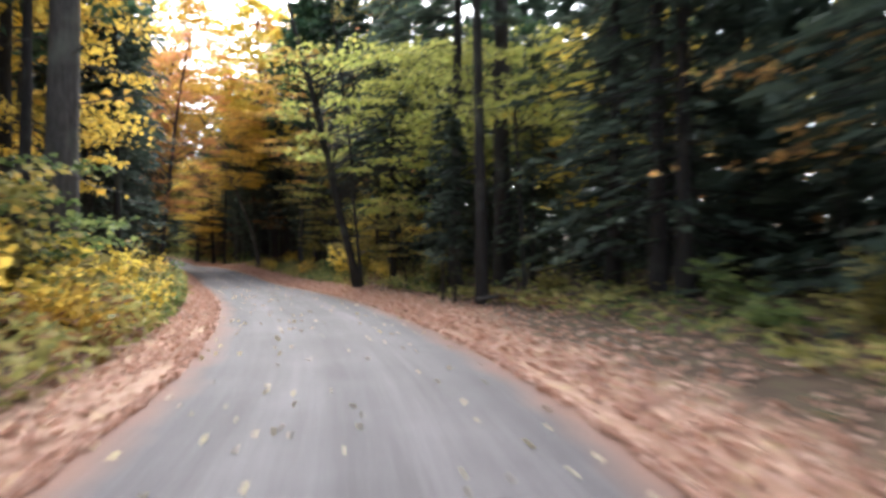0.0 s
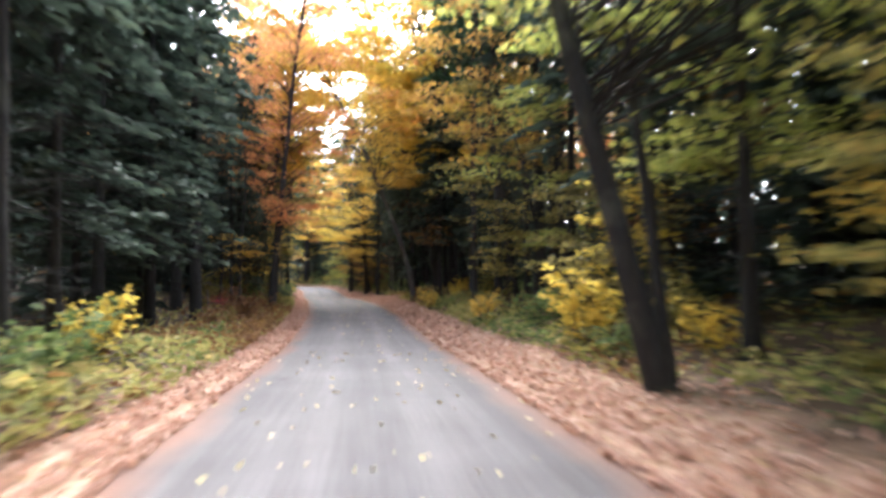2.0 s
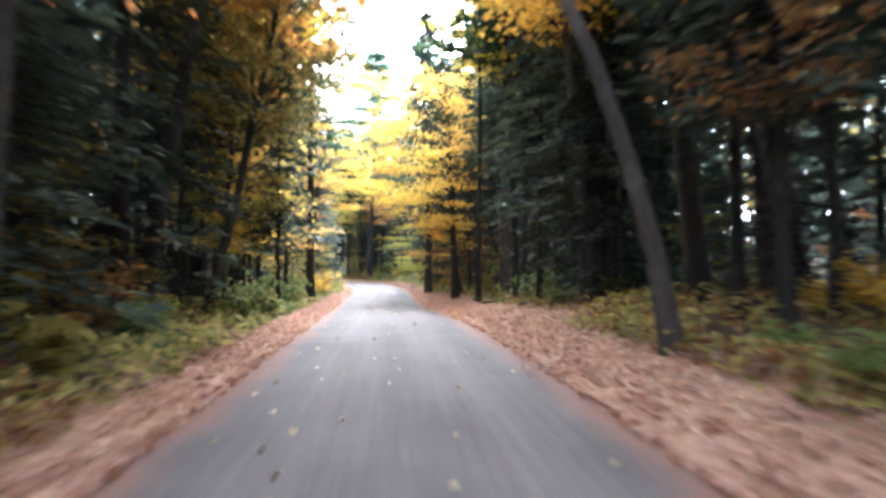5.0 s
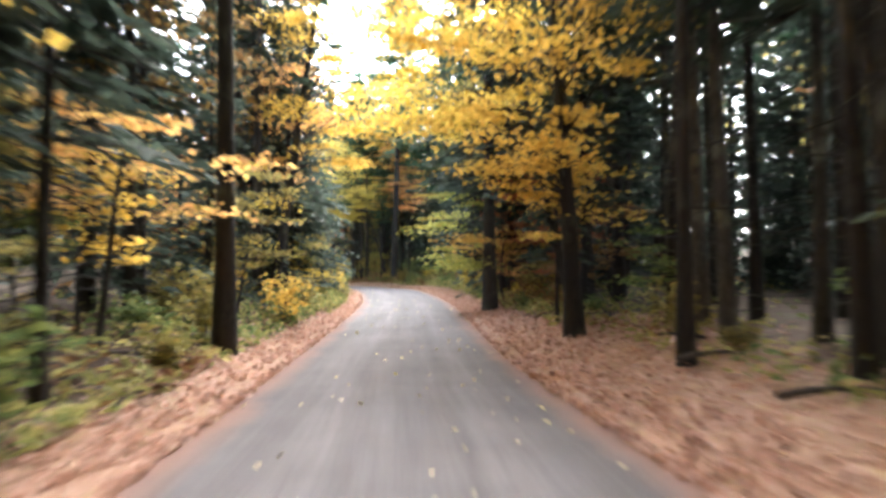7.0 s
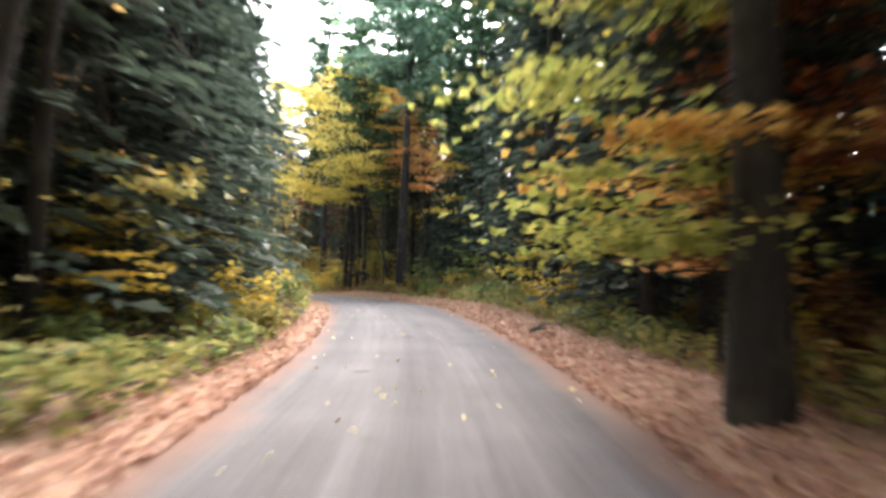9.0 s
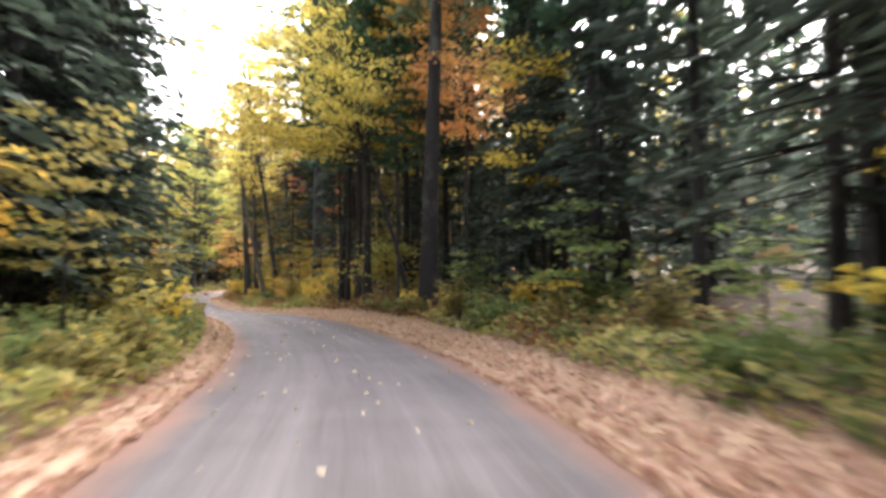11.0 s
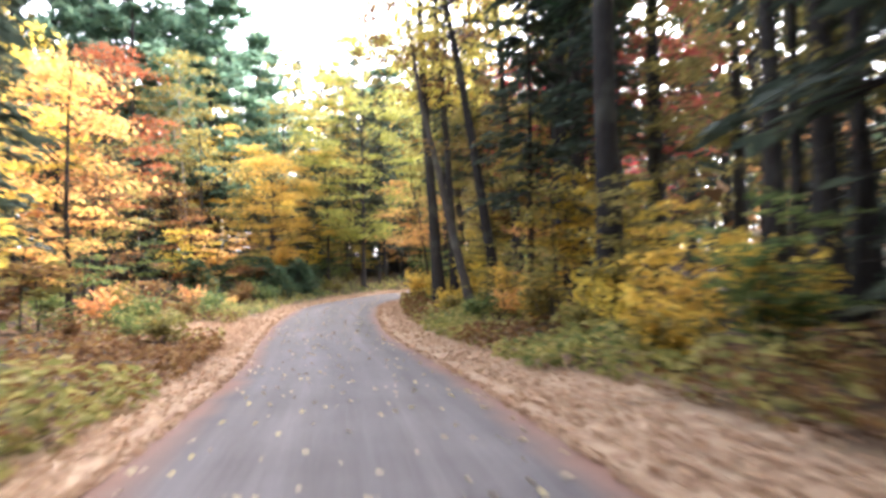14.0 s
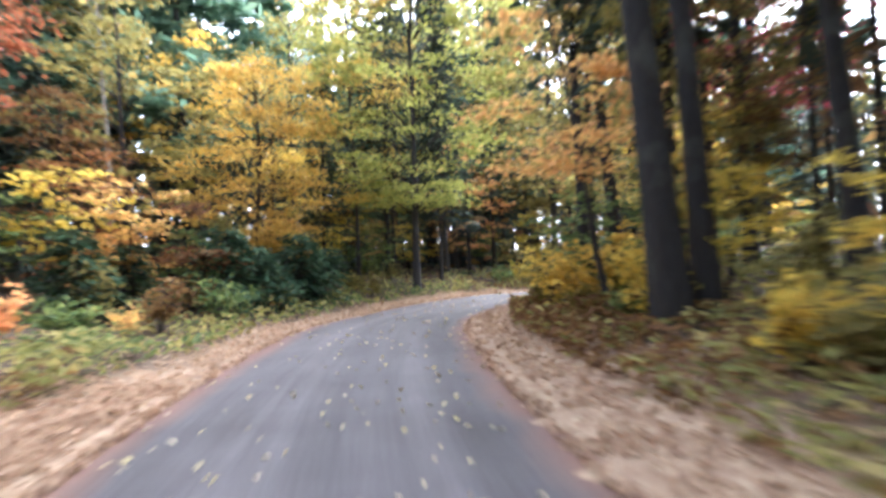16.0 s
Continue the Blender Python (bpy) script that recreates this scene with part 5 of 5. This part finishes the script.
def fill_wood():
    rng = np.random.default_rng(77)
    for s0, s1, side, chances, colours in MIXES:
        for lo, hi, cell in ((7.5, 15, 14.0), (15, 24, 40.0)):
            for k in range(int((s1 - s0) * (hi - lo) / cell)):
                s, o = rng.uniform(s0, s1), side * rng.uniform(lo, hi)
                x, y, z = on_ground(s, o)
                if abs(road_frame(x, y)[1][0]) < 6.5 or min((x - a) ** 2 + (y - b) ** 2 for a, b in PLACED) < 1.7 ** 2:
                    continue
                if side < 0 and 148 < s < 172 and abs(o) < 12 or side > 0 and (116 < s < 176 and k % 3 or (44 < s < 64 or 72 < s < 92) and k % (4 if lo > 10 else 2)):
                    continue
                kind, size = rng.choice(4, p=chances), rng.uniform(0.75, 1.15)
                if kind == 0:
                    hemlock(s, o, size, deep=True)
                elif kind == 1:
                    pole(s, o, size, deep=True)
                elif kind == 2:
                    pine(s, o, size * 0.95, deep=True)
                else:
                    maple(str(rng.choice(colours)), s, o, size * 0.85, deep=True)


fill_wood()


# ---- young growth along the two verges ----
EDGES = (  # from s, to s, side, nearest, furthest, plants per metre, colours of saplings and shrubs
    (-4, 26, -1, 3.2, 6.5, 1.6, ("yellow", "olive", "green", "yellow")), (26, 60, -1, 3.6, 6.5, 0.8, ("olive", "green", "bronze")),
    (60, 98, -1, 3.4, 6.5, 1.1, ("yellow", "green", "olive", "olive")), (98, 144, -1, 3.1, 6.5, 1.7, ("yellow", "olive", "green", "olive")),
    (144, 154, -1, 3.9, 8, 1.8, ("bronze", "green", "olive", "bronze")), (154, 160, -1, 5.6, 9.0, 2.2, ("bronze", "green", "olive", "orange")), (160, 166, -1, 4.4, 9.0, 2.0, ("bronze", "green", "olive", "orange")), (166, 215, -1, 3.7, 9, 1.6, ("orange", "yellow", "olive", "bronze", "green")),
    (-4, 28, 1, 4.8, 8, 0.4, ("green", "olive")), (28, 58, 1, 4.1, 7.5, 1.1, ("olive", "yellow", "green")), (58, 90, 1, 4.6, 7.5, 0.6, ("green", "olive")),
    (90, 118, 1, 4.0, 7.5, 1.3, ("green", "olive", "yellow", "bronze")), (118, 146, 1, 3.9, 7.5, 1.5, ("yellow", "olive", "green", "green")),
    (146, 165, 1, 4.5, 8.5, 1.3, ("olive", "yellow", "green", "yellow", "olive")), (165, 215, 1, 3.7, 8.5, 2.0, ("olive", "yellow", "green", "yellow", "olive")))


def fill_edges():
    rng = np.random.default_rng(78)
    for s0, s1, side, near, far, thick, colours in EDGES:
        for k in range(int((s1 - s0) * thick * 0.78)):
            s, o = rng.uniform(s0, s1), side * (near + (far - near) * rng.uniform(0, 1) ** 1.4)
            c = str(rng.choice(colours))
            if abs(o) > near + 0.9 and rng.uniform() < 0.35 and c in SAPLINGS and not (side < 0 and s < 27):
                sapling(c, s, o, rng.uniform(0.6, 1.1))
            else:
                shrub(c, s, o, rng.uniform(0.6, 1.15))


fill_edges()
for s, o, k in ((58.6, 8.0, 0.5), (58.0, 9.6, 0.55), (57.2, 11.0, 0.6), (55.8, 12.6, 0.6), (56.4, 9.2, 0.45)):
    hemlock(s, o, k, deep=True)
pole(144.4, 11.0, 0.9, 2), pine(148.8, 14.8, 1.0, deep=True), hemlock(146.4, 13.0, 0.55, deep=True)


def fallen_branch(s, o, long, turn, seed):
    """A dead branch lying on the forest floor, with a few broken side twigs."""
    rng = np.random.default_rng(seed)
    u = np.linspace(0, 1, 7)
    line = np.stack([(u - 0.5) * long, np.cumsum(rng.normal(0, 0.03 * long, 7)), 0.06 + 0.05 * np.sin(u * 5)], 1)
    wood = Wood().limb(line, np.linspace(0.05, 0.015, 7) * (0.7 + 0.15 * long), 6)
    parts = [("limb", wood.mesh("branch_limb", BARK_GREY))]
    for k in range(5):
        p = line[int(rng.integers(1, 6))]
        twig = Wood().limb([p, p + [rng.uniform(0.1, 0.5), rng.normal(0, 0.35), rng.uniform(0.05, 0.35)]], [0.014, 0.004], 4)
        parts.append(("twig", twig.mesh("branch_twig", BARK_GREY)))
    return set_out("fallen_branch", parts, s, o, 1, "bare grey dead branch lying among fallen leaves", "branch", "fallen branches", turn=turn, sink=0.03)


for k, (s, o, long, turn) in enumerate(((78.6, -4.2, 2.2, 20), (81.2, -3.7, 1.6, 150), (76.0, -4.6, 1.8, 80), (77.6, 4.9, 2.4, 60), (80.2, 5.0, 1.8, 140), (74.4, 4.8, 2.0, 30), (84.0, 5.2, 2.2, 100),
                                        (153.2, -4.6, 1.8, 40), (154.6, -5.4, 1.4, 70), (15.8, 5.2, 3.0, 35), (12.4, 5.6, 2.4, 120), (97.2, -3.7, 1.6, 10), (43.0, -4.4, 1.8, 60), (71.0, 4.9, 2.0, 75))):
    fallen_branch(s, o, long, turn, 900 + k)


# ---- what nobody could count: low herbs, fallen leaves, the far woods ----
def scatter(rng, n, s0, s1, near, spread, side):
    """Places on the ground beside the road, thinning away from it."""
    s = rng.uniform(s0, s1, n)
    o = side * (near + rng.exponential(spread, n))
    k = np.clip(np.searchsorted(ALONG, s), 0, len(ALONG) - 1)
    return LINE[k, 0] + ACROSS[k, 0] * o + TANGENT[k, 0] * (s - ALONG[k]), LINE[k, 1] + ACROSS[k, 1] * o + TANGENT[k, 1] * (s - ALONG[k])


HERBS_LEFT = (  # from s, to s, side, near, spread, height, leaves per metre
    (-6, 28, -1, 2.9, 1.4, 0.9, 300), (28, 62, -1, 2.8, 1.7, 0.45, 270), (62, 92, -1, 3.0, 1.5, 0.45, 250), (92, 146, -1, 2.7, 1.5, 0.75, 340), (146, 155, -1, 2.8, 2.2, 0.4, 420),
    (155, 161, -1, 4.6, 1.8, 0.5, 300), (161, 166, -1, 3.4, 2.0, 0.5, 300), (166, 210, -1, 3.0, 2.0, 0.6, 260))
HERBS_RIGHT = (
    (-6, 28, 1, 4.4, 1.8, 0.3, 160), (28, 62, 1, 3.6, 1.8, 0.55, 280), (62, 84, 1, 4.2, 2.0, 0.28, 80), (84, 92, 1, 3.7, 2.2, 0.4, 240), (92, 118, 1, 3.5, 1.9, 0.55, 280),
    (118, 146, 1, 3.6, 1.8, 0.65, 320), (146, 176, 1, 3.1, 2.4, 0.5, 560), (176, 210, 1, 3.2, 2.2, 0.7, 300))


def herbs():
    rng = np.random.default_rng(79)
    sorts = {"undergrowth": (FERN, "low ferns and weeds turning yellow on the forest edge"), "weeds": (GREEN, "low green weeds beside the road"), "bracken": (BRONZE, "brown withered bracken beside the road")}
    got = {k: [] for k in sorts}
    for s0, s1, side, near, spread, height, dense in HERBS_LEFT + HERBS_RIGHT:
        n = int((s1 - s0) * dense)
        x, y = scatter(rng, n, s0, s1, near, spread, side)
        clump = 0.5 + 0.5 * np.sin(x * 1.1 + 2 * np.sin(y * 0.7)) * np.sin(y * 1.3 + 1)
        keep = rng.uniform(0, 1, n) < 0.3 + 0.7 * clump
        x, y, clump = x[keep], y[keep], clump[keep]
        z = ground_height(x, y) + rng.uniform(0.02, 0.10 + height * clump, len(x))
        kind = np.sin(x * 0.47 + 1.7 * np.sin(y * 0.31)) + rng.normal(0, 0.5, len(x))
        kind = kind - (0.45 if side > 0 and s0 >= 118 else 0)
        kind = kind - (1.5 if side < 0 and s0 == 146 else 0.7 if side < 0 and s0 == 28 else 0)
        for name, some in (("weeds", kind > 0.75), ("bracken", kind < -0.95), ("undergrowth", (kind <= 0.75) & (kind >= -0.95))):
            got[name].append(np.stack([x, y, z], 1)[some])
    for name, (material, label) in sorts.items():
        tagged(new(name, leaves_mesh(name, rng, np.vstack(got[name]), 0.19, material, 0.6, 0.5)), label, "undergrowth", kind="stuff")


def litter():
    rng = np.random.default_rng(80)
    cs = []
    for side, near, spread, n in ((-1, 2.0, 0.6, 34000), (1, 2.0, 0.95, 46000)):
        x, y = scatter(rng, n, -6, 205, near, spread, side)
        o = np.abs(road_frame(x, y)[1])
        z = np.where(o < 2.14, road_frame(x, y)[2] + 0.02, ground_height(x, y) + 0.026) + rng.uniform(0, 0.03, n)
        cs.append(np.stack([x, y, z], 1))
    # the trodden lay-by near the end lies under leaves too
    x, y = scatter(rng, 6000, 152, 164, 2.0, 2.2, -1)
    cs.append(np.stack([x, y, ground_height(x, y) + 0.03 + rng.uniform(0, 0.02, len(x))], 1))
    p = np.vstack(cs)
    dry = road_frame(p[:, 0], p[:, 1])[0] + rng.normal(0, 8, len(p)) > 112
    tagged(new("fallen_leaves", leaves_mesh("fallen_leaves", rng, p[~dry], 0.115, FALLEN, 0.3, 0.75)), "drifts of pinkish tan fallen leaves along the road edges", "leaves", kind="stuff")
    tagged(new("dry_leaves", leaves_mesh("dry_leaves", rng, p[dry], 0.115, STRAW, 0.3, 0.6)), "straw-coloured dry leaves and needles along the road edges", "leaves", kind="stuff")
    s = np.concatenate([rng.uniform(-6, 36, 330), rng.uniform(36, 140, 380), rng.uniform(140, 200, 800)])
    o = rng.uniform(-1.95, 1.95, len(s))
    k = np.clip(np.searchsorted(ALONG, s), 0, len(ALONG) - 1)
    p = np.stack([LINE[k, 0] + ACROSS[k, 0] * o + TANGENT[k, 0] * (s - ALONG[k]), LINE[k, 1] + ACROSS[k, 1] * o + TANGENT[k, 1] * (s - ALONG[k]), LINE[k, 2] + 0.038], 1)
    me = leaves_mesh("leaves_on_road", rng, p, 0.085, PALE, 0.06, 0.8)
    tagged(new("leaves_on_asphalt", me), "single pale yellow leaves lying on the asphalt", "leaves", kind="stuff")


def far_woods():
    """The depth of the forest: plain trunks and ragged crowns, too far in to tell apart, over a dim understorey."""
    rng = np.random.default_rng(81)
    wood, green, gold = Wood(), [], []
    n = 0
    while n < 1350:
        x, y = rng.uniform(-210, 110), rng.uniform(-80, 300)
        s, o, z = road_frame(x, y)
        if not 19 < abs(o[0]) < 56:
            continue
        if o[0] > 0 and (44 < s[0] < 66 or 72 < s[0] < 92 or 114 < s[0] < 176) and rng.uniform() < 0.82:
            continue
        n += 1
        g = float(ground_height(x, y)[0]) - 0.2
        h = rng.uniform(16, 26)
        wood.limb([[x, y, g], [x + rng.normal(0, 0.3), y + rng.normal(0, 0.3), g + h * 0.5], [x, y, g + h]], [rng.uniform(0.14, 0.3), 0.15, 0.04], 4)
        conifer = rng.uniform() < (0.75 if s[0] < 146 else 0.5)
        m = 76
        zz = rng.uniform(0.05 if conifer else 0.2, 1, m)
        r = (3.0 * (1.05 - zz) if conifer else 3.4 * np.sqrt(np.clip(1 - (2 * zz - 1.1) ** 2, 0.05, 1))) * rng.uniform(0.3, 1, m)
        t = rng.uniform(0, 2 * np.pi, m)
        (green if conifer else gold).append(np.stack([x + r * np.cos(t), y + r * np.sin(t), g + zz * h], 1))
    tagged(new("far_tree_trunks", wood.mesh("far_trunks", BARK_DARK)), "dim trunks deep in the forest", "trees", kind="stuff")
    tagged(new("far_conifer_foliage", leaves_mesh("far_green", rng, np.vstack(green), 1.45, HEMLOCK, 0.7, 0.6)), "dark conifer foliage deep in the forest", "trees", kind="stuff")
    tagged(new("far_autumn_foliage", leaves_mesh("far_gold", rng, np.vstack(gold), 1.25, OLIVE, 0.7, 0.8)), "yellowing foliage deep in the forest", "trees", kind="stuff")
    n = 95000
    x, y = rng.uniform(-190, 90, n), rng.uniform(-60, 280, n)
    s, o, z = road_frame(x, y)
    a = np.abs(o)
    keep = (a > np.where((s < 146) | (o > 0) | (s > 188), 9.0, 13)) & (a < 46)
    x, y, s = x[keep], y[keep], s[keep]
    tall = np.where((road_frame(x, y)[1] > 0) & (s > 112) & (s < 176), 7.0, 9.0)
    z = ground_height(x, y) + tall * rng.uniform(0, 1, len(x)) ** 1.6
    dim = (rng.uniform(0, 1, len(x)) < np.where(s < 146, 0.9, 0.55))
    for some, name, m, label in ((dim, "understorey_conifers", HEMLOCK, "dense dark young conifers deep in the wood"), (~dim, "understorey_bushes", BRONZE, "brownish bushes deep in the wood")):
        tagged(new(name, leaves_mesh(name, rng, np.stack([x, y, z], 1)[some], 1.05, m, 0.9, 0.5)), label, "undergrowth", kind="stuff")


herbs()
litter()
far_woods()
